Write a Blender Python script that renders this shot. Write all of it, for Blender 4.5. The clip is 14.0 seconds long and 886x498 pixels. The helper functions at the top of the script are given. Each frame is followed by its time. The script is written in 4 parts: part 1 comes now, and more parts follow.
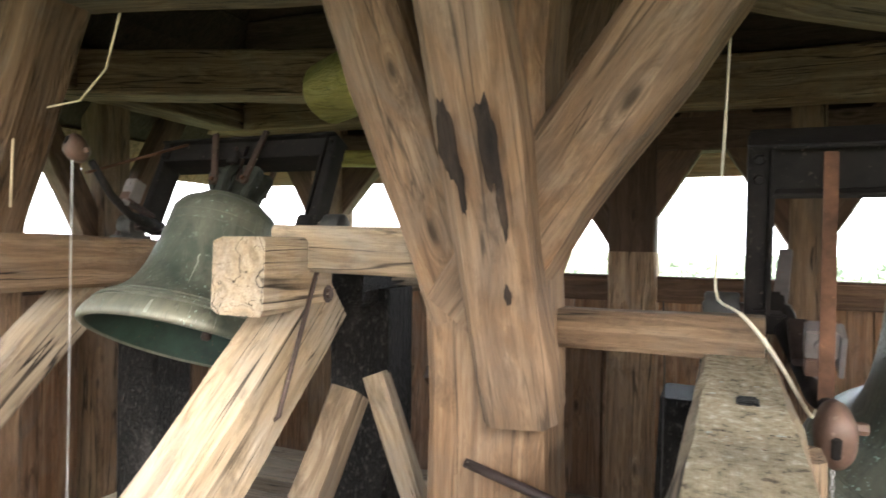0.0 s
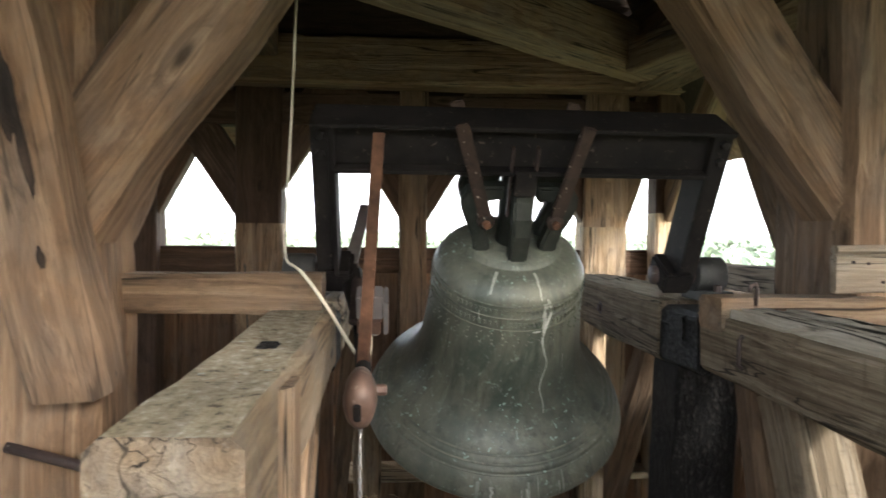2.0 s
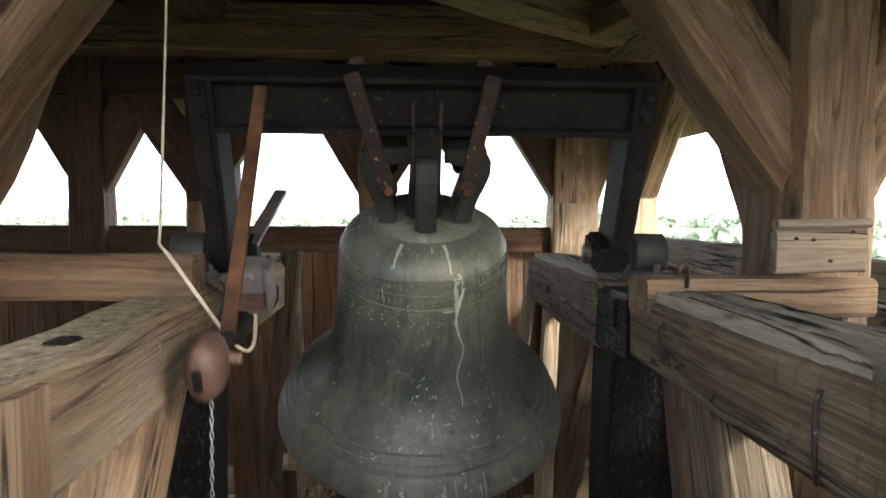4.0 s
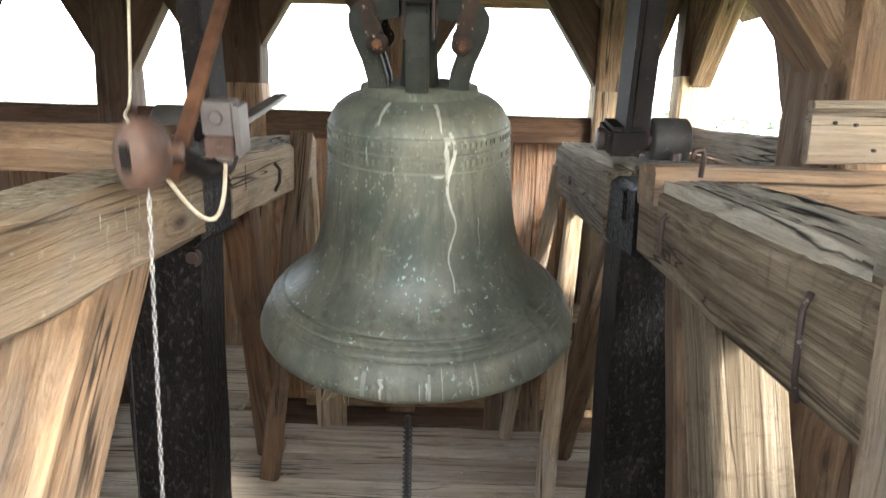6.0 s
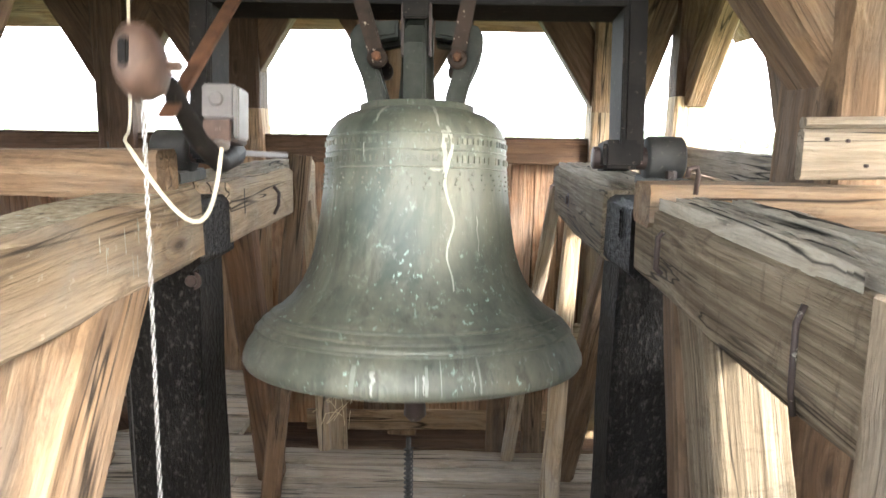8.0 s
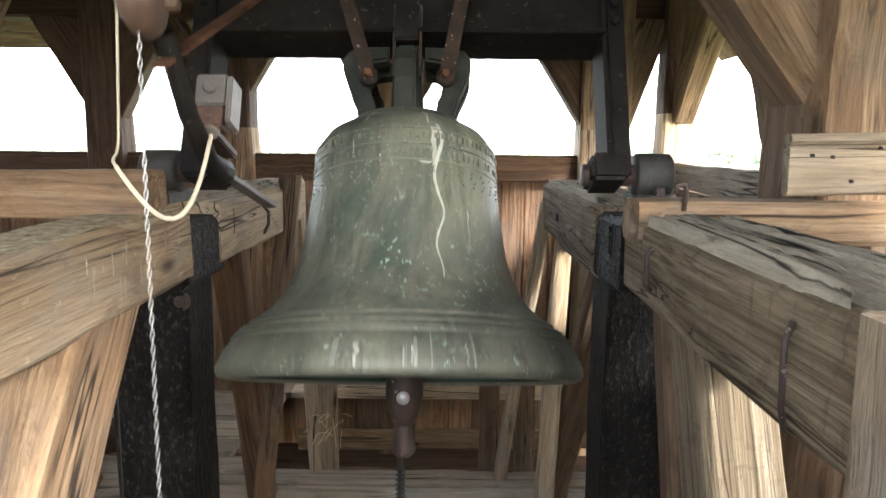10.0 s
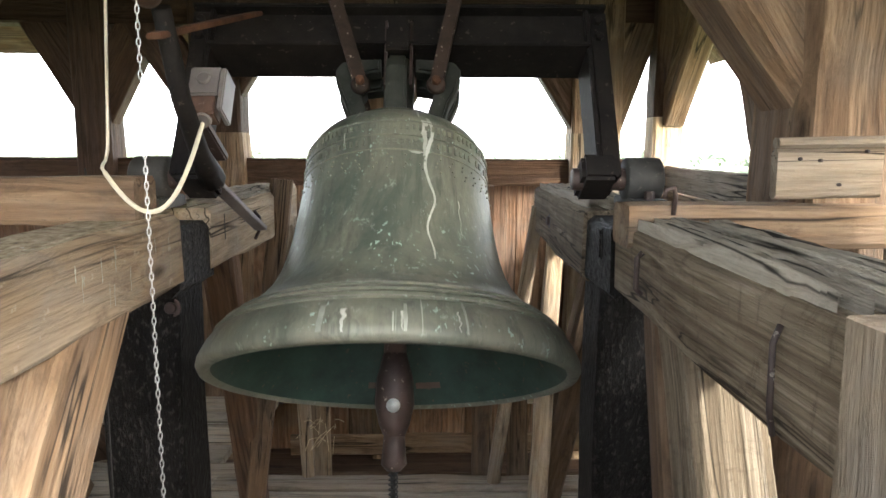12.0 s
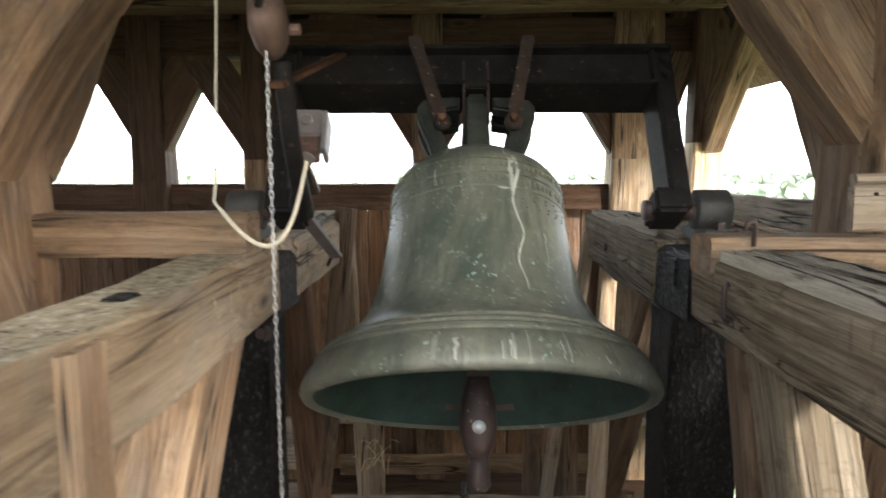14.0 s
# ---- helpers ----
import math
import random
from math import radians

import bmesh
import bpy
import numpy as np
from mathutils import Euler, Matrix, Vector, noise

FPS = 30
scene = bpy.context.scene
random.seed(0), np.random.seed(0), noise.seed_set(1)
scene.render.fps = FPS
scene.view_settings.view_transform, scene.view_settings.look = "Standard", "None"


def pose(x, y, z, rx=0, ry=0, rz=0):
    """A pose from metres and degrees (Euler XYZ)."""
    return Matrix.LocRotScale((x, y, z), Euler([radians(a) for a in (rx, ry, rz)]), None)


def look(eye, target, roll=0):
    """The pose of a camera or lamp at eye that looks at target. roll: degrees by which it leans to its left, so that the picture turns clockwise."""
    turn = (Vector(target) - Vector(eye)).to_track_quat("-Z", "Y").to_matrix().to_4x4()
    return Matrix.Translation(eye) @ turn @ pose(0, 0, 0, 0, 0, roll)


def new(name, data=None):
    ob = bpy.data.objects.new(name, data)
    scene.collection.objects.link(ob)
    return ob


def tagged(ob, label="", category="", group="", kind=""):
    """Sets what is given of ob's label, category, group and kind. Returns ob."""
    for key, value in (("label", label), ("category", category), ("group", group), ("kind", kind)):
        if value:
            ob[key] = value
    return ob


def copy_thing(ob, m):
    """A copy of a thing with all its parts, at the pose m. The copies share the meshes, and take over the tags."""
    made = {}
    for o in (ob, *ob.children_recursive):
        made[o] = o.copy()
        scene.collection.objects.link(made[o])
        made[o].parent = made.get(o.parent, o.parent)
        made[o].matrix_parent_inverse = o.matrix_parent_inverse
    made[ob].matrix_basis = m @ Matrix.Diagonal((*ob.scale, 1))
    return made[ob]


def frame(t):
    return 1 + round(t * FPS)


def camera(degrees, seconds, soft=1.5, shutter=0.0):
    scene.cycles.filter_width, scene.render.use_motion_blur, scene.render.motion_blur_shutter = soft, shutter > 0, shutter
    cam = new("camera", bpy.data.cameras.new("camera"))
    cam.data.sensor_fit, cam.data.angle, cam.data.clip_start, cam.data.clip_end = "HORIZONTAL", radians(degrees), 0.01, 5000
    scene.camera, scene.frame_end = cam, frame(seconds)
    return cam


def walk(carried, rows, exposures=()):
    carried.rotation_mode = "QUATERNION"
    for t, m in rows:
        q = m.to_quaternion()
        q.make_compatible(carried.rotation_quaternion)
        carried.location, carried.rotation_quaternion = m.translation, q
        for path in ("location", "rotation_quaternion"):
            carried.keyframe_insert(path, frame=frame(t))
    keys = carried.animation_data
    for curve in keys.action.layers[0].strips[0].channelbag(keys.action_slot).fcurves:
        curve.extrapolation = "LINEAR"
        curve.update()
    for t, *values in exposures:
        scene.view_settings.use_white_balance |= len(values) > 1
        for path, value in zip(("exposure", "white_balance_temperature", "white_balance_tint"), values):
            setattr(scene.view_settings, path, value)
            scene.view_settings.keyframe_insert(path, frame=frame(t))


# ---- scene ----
cam = camera(65.5, 14.0, shutter=0.4)
PATH = [
    (0, (0.572, 1.503, 2.041), (-0.201, 3.348, 2.034), 1.0),
    (0.5, (0.619, 1.5, 2.034), (0.04, 3.414, 2.061), 0.8),
    (1, (0.699, 1.501, 2.029), (0.446, 3.484, 2.04), 2.0),
    (1.5, (0.758, 1.506, 2.011), (0.778, 3.506, 1.998), 1.4),
    (2, (0.809, 1.509, 2.005), (0.964, 3.502, 1.948), 0.7),
    (2.5, (0.867, 1.512, 2.002), (1.167, 3.488, 1.92), 1.5),
    (5, (1.214, 1.801, 1.987), (1.21, 3.791, 1.791), 0.9),
    (5.5, (1.246, 1.811, 1.966), (1.228, 3.781, 1.62), 1.9),
    (6, (1.253, 1.807, 1.956), (1.223, 3.762, 1.537), 1.5),
    (6.5, (1.258, 1.808, 1.95), (1.216, 3.76, 1.517), 0.7),
    (7, (1.263, 1.811, 1.944), (1.221, 3.766, 1.52), 0.6),
    (7.5, (1.262, 1.807, 1.947), (1.227, 3.767, 1.548), 0.4),
    (8, (1.259, 1.799, 1.952), (1.226, 3.766, 1.597), 0.8),
    (10.5, (1.265, 1.802, 1.954), (1.259, 3.779, 1.654), 0.4),
    (11, (1.272, 1.807, 1.951), (1.267, 3.786, 1.657), 0.5),
    (11.5, (1.267, 1.804, 1.954), (1.273, 3.782, 1.659), 0.4),
    (12, (1.266, 1.8, 1.957), (1.278, 3.778, 1.662), 0.2),
    (12.5, (1.272, 1.798, 1.956), (1.285, 3.776, 1.665), 0.2),
    (13, (1.273, 1.792, 1.957), (1.293, 3.771, 1.67), 0.4),
    (13.5, (1.235, 1.778, 1.968), (1.249, 3.758, 1.688), -0.1),
    (14, (1.097, 1.714, 1.995), (1.068, 3.699, 1.754), -0.1),
]
walk(cam, [(t, look(eye, target, roll)) for t, eye, target, roll in PATH],
     exposures=[(0, 3.4, 6050, 9), (1, 3.2, 6050, 9), (1.5, 3.0, 6050, 9), (2.7, 2.9, 6050, 9), (5, 2.5, 6050, 9), (5.5, 2.65, 6050, 9), (6, 3.6, 6050, 9), (6.5, 4.15, 6050, 9), (8, 4.1, 6050, 9), (10.5, 3.4, 6050, 9), (12.5, 3.35, 6050, 9), (14, 3.15, 6050, 9)])


# ---------------------------------------------------------------- light and exposure
SUN_ELEVATION, SUN_AZIMUTH = 25.0, 137.0
world = bpy.data.worlds.new("sky")
scene.world = world
world.use_nodes = True
wn = world.node_tree.nodes
sky = wn.new("ShaderNodeTexSky")
sky.sky_type, sky.sun_disc = "NISHITA", False
sky.sun_elevation, sky.sun_rotation = radians(SUN_ELEVATION), radians(SUN_AZIMUTH)
sky.air_density, sky.dust_density, sky.ozone_density = 1.0, 4.0, 1.0
haze = wn.new("ShaderNodeMixRGB")
haze.inputs["Fac"].default_value = 0.55
haze.inputs["Color2"].default_value = (11.0, 11.0, 10.8, 1)
world.node_tree.links.new(sky.outputs[0], haze.inputs["Color1"])
world.node_tree.links.new(haze.outputs[0], wn["Background"].inputs[0])
wn["Background"].inputs[1].default_value = 0.15
sun = new("sun", bpy.data.lights.new("sun", "SUN"))
sun.data.energy, sun.data.angle, sun.data.color = 1.15, radians(6), (1.0, 0.95, 0.87)
_a, _e = radians(SUN_AZIMUTH), radians(SUN_ELEVATION)
sun.matrix_basis = look((0, 0, 30), Vector((0, 0, 30)) - Vector((math.sin(_a) * math.cos(_e), math.cos(_a) * math.cos(_e), math.sin(_e))))


# ---------------------------------------------------------------- materials
def shader(name, rough=0.8, metal=0.0):
    m = bpy.data.materials.new(name)
    m.use_nodes = True
    b = m.node_tree.nodes["Principled BSDF"]
    b.inputs["Roughness"].default_value, b.inputs["Metallic"].default_value = rough, metal
    return m, m.node_tree.nodes, m.node_tree.links, b


def ramp(nodes, links, source, stops):
    r = nodes.new("ShaderNodeValToRGB")
    e = r.color_ramp.elements
    e[0].position, e[0].color = stops[0][0], (*stops[0][1], 1)
    e[1].position, e[1].color = stops[-1][0], (*stops[-1][1], 1)
    for at, c in stops[1:-1]:
        e.new(at).color = (*c, 1)
    links.new(source, r.inputs[0])
    return r.outputs[0]


def noise_at(nodes, links, scale, size=1.0, detail=5.0, rough=0.6, warp=0.0, push=None):
    co = nodes.new("ShaderNodeTexCoord")
    mp = nodes.new("ShaderNodeMapping")
    mp.inputs["Scale"].default_value = scale
    links.new(co.outputs["Object"], mp.inputs[0])
    info = nodes.new("ShaderNodeObjectInfo")
    off = nodes.new("ShaderNodeMath")
    off.operation = "MULTIPLY"
    off.inputs[1].default_value = 37.0
    links.new(info.outputs["Random"], off.inputs[0])
    add = nodes.new("ShaderNodeVectorMath")
    links.new(mp.outputs[0], add.inputs[0])
    links.new(off.outputs[0], add.inputs[1])
    if push:
        pushed = nodes.new("ShaderNodeVectorMath")
        links.new(add.outputs[0], pushed.inputs[0])
        links.new(push, pushed.inputs[1])
        add = pushed
    n = nodes.new("ShaderNodeTexNoise")
    n.inputs["Scale"].default_value, n.inputs["Detail"].default_value = size, detail
    n.inputs["Roughness"].default_value, n.inputs["Distortion"].default_value = rough, warp
    links.new(add.outputs[0], n.inputs["Vector"])
    return n.outputs["Fac"]


def mix(nodes, links, fac, a, b, blend="MIX"):
    m = nodes.new("ShaderNodeMixRGB")
    m.blend_type = blend
    for slot, v in (("Fac", fac), ("Color1", a), ("Color2", b)):
        if isinstance(v, (int, float)):
            m.inputs[slot].default_value = v
        elif isinstance(v, tuple):
            m.inputs[slot].default_value = (*v, 1)
        else:
            links.new(v, m.inputs[slot])
    return m.outputs[0]


def bump(nodes, links, height, b, strength=0.5, distance=0.01, after=None):
    n = nodes.new("ShaderNodeBump")
    n.inputs["Strength"].default_value, n.inputs["Distance"].default_value = strength, distance
    links.new(height, n.inputs["Height"])
    if after:
        links.new(after, n.inputs["Normal"])
    links.new(n.outputs[0], b.inputs["Normal"])
    return n.outputs[0]


def wood(name, dark, mid, light, grey=0.3, crack=0.5, spots=0.0, rough=0.88, dust=0.0):
    """Hewn timber whose grain runs along the local x axis."""
    m, n, l, b = shader(name, rough)
    b.inputs["Specular IOR Level"].default_value = 0.25
    # knots, round which the grain bends
    co = n.new("ShaderNodeTexCoord")
    mp = n.new("ShaderNodeMapping")
    mp.inputs["Scale"].default_value = (2.2, 6.0, 6.0)
    l.new(co.outputs["Object"], mp.inputs[0])
    cell = n.new("ShaderNodeTexVoronoi")
    cell.inputs["Scale"].default_value = 1.0
    l.new(mp.outputs[0], cell.inputs["Vector"])
    bend = ramp(n, l, cell.outputs["Distance"], [(0.0, (1.6,) * 3), (0.22, (0.55,) * 3), (0.5, (0, 0, 0))])
    grain = noise_at(n, l, (1.1, 26, 26), 1.0, 9, 0.62, 0.7, bend)
    fine = noise_at(n, l, (9, 190, 190), 1.0, 4, 0.65, 0.0, bend)
    patch = noise_at(n, l, (3.2, 6.0, 6.0), 1.0, 6, 0.65, 0.8)
    stain = noise_at(n, l, (5, 11, 11), 1.0, 8, 0.75, 0.3)
    base = ramp(n, l, grain, [(0.2, dark), (0.5, mid), (0.82, light)])
    g = sum(mid) / 3 * 1.1
    weather = ramp(n, l, patch, [(0.42, (0, 0, 0)), (0.66, (grey, grey, grey))])
    base = mix(n, l, weather, base, (g * 1.05, g, g * 0.9))
    base = mix(n, l, ramp(n, l, stain, [(0.33, (0.5,) * 3), (0.47, (0, 0, 0))]), base, tuple(c * 0.5 for c in dark))
    base = mix(n, l, ramp(n, l, fine, [(0.3, (0.32,) * 3), (0.55, (0, 0, 0))]), base, tuple(c * 0.5 for c in dark))
    pits = noise_at(n, l, (24, 90, 90), 1.0, 4, 0.7, 0.3)
    base = mix(n, l, ramp(n, l, pits, [(0.27, (0.5,) * 3), (0.33, (0, 0, 0))]), base, tuple(c * 0.3 for c in dark))
    base = mix(n, l, ramp(n, l, cell.outputs["Distance"], [(0.035, (0.8,) * 3), (0.11, (0, 0, 0))]), base, tuple(c * 0.35 for c in dark))
    # drying cracks
    split = noise_at(n, l, (0.55, 13, 13), 1.0, 2.5, 0.5, 0.15)
    lines = ramp(n, l, split, [(0.482, (0, 0, 0)), (0.497, (crack,) * 3), (0.503, (crack,) * 3), (0.518, (0, 0, 0))])
    where = ramp(n, l, noise_at(n, l, (1.6, 5, 5), 1.0, 2, 0.5), [(0.42, (0, 0, 0)), (0.55, (1, 1, 1))])
    cracks = mix(n, l, 1.0, lines, where, "MULTIPLY")
    hair = noise_at(n, l, (0.8, 34, 34), 1.0, 2.0, 0.5, 0.4)
    hairs = ramp(n, l, hair, [(0.485, (0, 0, 0)), (0.497, (crack,) * 3), (0.503, (crack,) * 3), (0.515, (0, 0, 0))])
    spread = ramp(n, l, noise_at(n, l, (2.4, 9, 9), 1.0, 2, 0.5), [(0.53, (0, 0, 0)), (0.62, (1, 1, 1))])
    cracks = mix(n, l, 1.0, cracks, mix(n, l, 1.0, hairs, spread, "MULTIPLY"), "LIGHTEN")
    base = mix(n, l, cracks, base, tuple(c * 0.15 for c in dark))
    if spots:
        dots = noise_at(n, l, (38, 38, 38), 1.0, 3, 0.6)
        base = mix(n, l, ramp(n, l, dots, [(0.66, (0, 0, 0)), (0.71, (spots,) * 3)]), base, (0.55, 0.53, 0.47))
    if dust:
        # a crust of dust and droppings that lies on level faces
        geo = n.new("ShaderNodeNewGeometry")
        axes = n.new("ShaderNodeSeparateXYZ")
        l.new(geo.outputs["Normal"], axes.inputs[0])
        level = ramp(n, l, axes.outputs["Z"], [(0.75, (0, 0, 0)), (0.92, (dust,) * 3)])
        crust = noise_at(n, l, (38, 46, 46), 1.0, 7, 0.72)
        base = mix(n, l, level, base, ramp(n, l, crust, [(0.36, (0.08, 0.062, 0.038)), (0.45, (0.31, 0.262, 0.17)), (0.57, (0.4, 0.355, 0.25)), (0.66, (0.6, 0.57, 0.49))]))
    info = n.new("ShaderNodeObjectInfo")
    shade = ramp(n, l, info.outputs["Random"], [(0.0, (0.66, 0.63, 0.6)), (0.5, (0.92, 0.92, 0.92)), (1.0, (1.12, 1.08, 1.02))])
    base = mix(n, l, 1.0, base, shade, "MULTIPLY")
    l.new(base, b.inputs["Base Color"])
    first = bump(n, l, grain, b, 0.9, 0.02)
    first = bump(n, l, fine, b, 0.45, 0.004, first)
    bump(n, l, cracks, b, -0.9 * crack, 0.02, first)
    return m


def weathered(name, dark, mid, light):
    """Grey timber whose soft grain has rotted out and left long grooves."""
    m, n, l, b = shader(name, 0.92)
    b.inputs["Specular IOR Level"].default_value = 0.15
    broad = noise_at(n, l, (2.0, 6, 6), 1.0, 5, 0.6, 0.5)
    ridge = noise_at(n, l, (1.0, 62, 62), 1.0, 5, 0.6, 0.5)
    fibre = noise_at(n, l, (8, 230, 230), 1.0, 4, 0.65)
    check = noise_at(n, l, (0.9, 20, 20), 1.0, 3, 0.55, 0.5)
    hewn = noise_at(n, l, (30, 12, 12), 1.0, 5, 0.7, 0.3)
    base = ramp(n, l, ridge, [(0.3, dark), (0.5, mid), (0.7, light)])
    base = mix(n, l, ramp(n, l, broad, [(0.4, (0, 0, 0)), (0.62, (0.55,) * 3)]), base, tuple(c * 0.55 for c in mid))
    base = mix(n, l, ramp(n, l, hewn, [(0.34, (0.5,) * 3), (0.46, (0, 0, 0))]), base, tuple(c * 0.8 for c in dark))
    base = mix(n, l, ramp(n, l, fibre, [(0.32, (0.5,) * 3), (0.52, (0, 0, 0))]), base, dark)
    lines = ramp(n, l, check, [(0.482, (0, 0, 0)), (0.497, (0.9,) * 3), (0.503, (0.9,) * 3), (0.518, (0, 0, 0))])
    where = ramp(n, l, noise_at(n, l, (1.4, 4, 4), 1.0, 2, 0.5), [(0.44, (0, 0, 0)), (0.55, (1, 1, 1))])
    lines = mix(n, l, 1.0, lines, where, "MULTIPLY")
    base = mix(n, l, lines, base, tuple(c * 0.2 for c in dark))
    l.new(base, b.inputs["Base Color"])
    first = bump(n, l, ridge, b, 1.0, 0.03)
    first = bump(n, l, fibre, b, 0.5, 0.005, first)
    bump(n, l, lines, b, -1.0, 0.03, first)
    return m


WEATHERED = weathered("grooved_weathered_timber", (0.088, 0.064, 0.04), (0.2, 0.155, 0.102), (0.35, 0.29, 0.21))
OAK = wood("oak_timber", (0.065, 0.039, 0.022), (0.175, 0.114, 0.067), (0.33, 0.243, 0.158), 0.4, 0.95)
DEEP = wood("old_brown_oak", (0.068, 0.039, 0.021), (0.172, 0.106, 0.06), (0.32, 0.218, 0.134), 0.35, 0.6)
PALE = wood("pale_oak_timber", (0.145, 0.1, 0.06), (0.33, 0.248, 0.16), (0.5, 0.405, 0.285), 0.55, 1.0)
GREY = wood("weathered_grey_timber", (0.08, 0.057, 0.036), (0.23, 0.172, 0.115), (0.42, 0.345, 0.255), 0.5, 1.0)
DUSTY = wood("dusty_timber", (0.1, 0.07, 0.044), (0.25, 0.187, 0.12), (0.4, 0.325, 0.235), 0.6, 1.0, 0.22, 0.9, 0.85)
# DARK: brown oak with part of the back timbers' shade put into its tone
DARK = wood("shade_dark_oak_timber", (0.033, 0.019, 0.012), (0.078, 0.046, 0.029), (0.14, 0.088, 0.056), 0.2)
SILVER = wood("pale_silver_timber", (0.1, 0.083, 0.06), (0.34, 0.295, 0.23), (0.58, 0.52, 0.43), 0.4, 1.0)
RED = wood("reddish_boarding", (0.072, 0.036, 0.02), (0.2, 0.115, 0.066), (0.36, 0.25, 0.165), 0.4)
FLOORWOOD = wood("worn_floor_timber", (0.22, 0.178, 0.13), (0.37, 0.31, 0.235), (0.5, 0.44, 0.35), 0.6, 0.9, 0.3)
# ROOFWOOD is nearly black, so its colour itself keeps the ceiling dark
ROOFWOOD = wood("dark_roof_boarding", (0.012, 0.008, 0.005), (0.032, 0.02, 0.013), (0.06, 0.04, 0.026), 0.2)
CHAR = wood("charred_oak", (0.008, 0.006, 0.005), (0.026, 0.017, 0.012), (0.08, 0.05, 0.032), 0.2)
MOSSY = wood("yellow_green_timber", (0.14, 0.115, 0.03), (0.29, 0.255, 0.075), (0.42, 0.385, 0.14), 0.15)


def tar():
    """Timber under a thick, lumpy coat of old tar, worn to grey in places."""
    m, n, l, b = shader("tarred_timber", 0.62)
    b.inputs["Specular IOR Level"].default_value = 0.14
    broad = noise_at(n, l, (4, 7, 7), 1.0, 6, 0.65, 0.4)
    lumps = noise_at(n, l, (45, 80, 80), 1.0, 4, 0.6)
    ridges = noise_at(n, l, (2.5, 45, 45), 1.0, 5, 0.6, 0.4)
    base = ramp(n, l, broad, [(0.36, (0.003, 0.0027, 0.0025)), (0.55, (0.007, 0.0062, 0.0056)), (0.74, (0.026, 0.0225, 0.02))])
    base = mix(n, l, ramp(n, l, lumps, [(0.54, (0, 0, 0)), (0.66, (0.6,) * 3)]), base, (0.06, 0.053, 0.047))
    l.new(base, b.inputs["Base Color"])
    first = bump(n, l, ridges, b, 0.7, 0.012)
    bump(n, l, lumps, b, 1.0, 0.018, first)
    return m


TAR = tar()


def bronze():
    m, n, l, b = shader("green_bronze", 0.5, 0.15)
    big = noise_at(n, l, (3, 3, 3), 1.0, 5, 0.6, 0.4)
    fine = noise_at(n, l, (45, 45, 30), 1.0, 5, 0.65)
    base = ramp(n, l, big, [(0.3, (0.04, 0.05, 0.038)), (0.48, (0.094, 0.098, 0.074)), (0.7, (0.2, 0.185, 0.14))])
    base = mix(n, l, ramp(n, l, fine, [(0.35, (0.4,) * 3), (0.6, (0, 0, 0))]), base, (0.05, 0.07, 0.055))
    tan = noise_at(n, l, (5, 5, 2.5), 1.0, 6, 0.7, 0.6)
    base = mix(n, l, ramp(n, l, tan, [(0.42, (0, 0, 0)), (0.64, (0.7,) * 3)]), base, (0.165, 0.156, 0.115))
    runs = noise_at(n, l, (19, 19, 3.2), 1.0, 7, 0.72, 0.6)
    base = mix(n, l, ramp(n, l, runs, [(0.57, (0, 0, 0)), (0.72, (0.38,) * 3)]), base, (0.26, 0.275, 0.225))
    flaky = noise_at(n, l, (34, 34, 26), 1.0, 8, 0.8, 0.2)
    base = mix(n, l, ramp(n, l, flaky, [(0.58, (0, 0, 0)), (0.66, (0.6,) * 3)]), base, (0.25, 0.28, 0.24))
    dark_runs = noise_at(n, l, (26, 26, 2.4), 1.0, 6, 0.7, 0.4)
    base = mix(n, l, ramp(n, l, dark_runs, [(0.36, (0.5,) * 3), (0.46, (0, 0, 0))]), base, (0.032, 0.037, 0.027))
    dots = noise_at(n, l, (55, 55, 40), 1.0, 5, 0.75)
    base = mix(n, l, ramp(n, l, dots, [(0.7, (0, 0, 0)), (0.75, (0.55,) * 3)]), base, (0.42, 0.45, 0.4))
    # bright verdigris flecks, thick in some places only
    flecks = ramp(n, l, noise_at(n, l, (75, 75, 55), 1.0, 2, 0.6), [(0.64, (0, 0, 0)), (0.67, (0.9,) * 3)])
    where = ramp(n, l, noise_at(n, l, (6, 6, 5), 1.0, 3, 0.6), [(0.5, (0, 0, 0)), (0.62, (1, 1, 1))])
    base = mix(n, l, mix(n, l, 1.0, flecks, where, "MULTIPLY"), base, (0.29, 0.39, 0.335))
    l.new(base, b.inputs["Base Color"])
    l.new(ramp(n, l, big, [(0.3, (0.4,) * 3), (0.7, (0.62,) * 3)]), b.inputs["Roughness"])
    bump(n, l, fine, b, 0.4, 0.004)
    return m


def metal(name, dark, light, rough=0.6, metallic=0.6, flakes=(0.5, 0.45, 0.38), amount=0.5, gloss=0.5):
    m, n, l, b = shader(name, rough, metallic)
    b.inputs["Specular IOR Level"].default_value = gloss
    big = noise_at(n, l, (9, 9, 9), 1.0, 6, 0.65)
    fine = noise_at(n, l, (60, 60, 60), 1.0, 3, 0.6)
    base = ramp(n, l, big, [(0.35, dark), (0.65, light)])
    base = mix(n, l, ramp(n, l, fine, [(0.64, (0, 0, 0)), (0.72, (amount,) * 3)]), base, flakes)
    l.new(base, b.inputs["Base Color"])
    bump(n, l, fine, b, 0.3, 0.002)
    return m


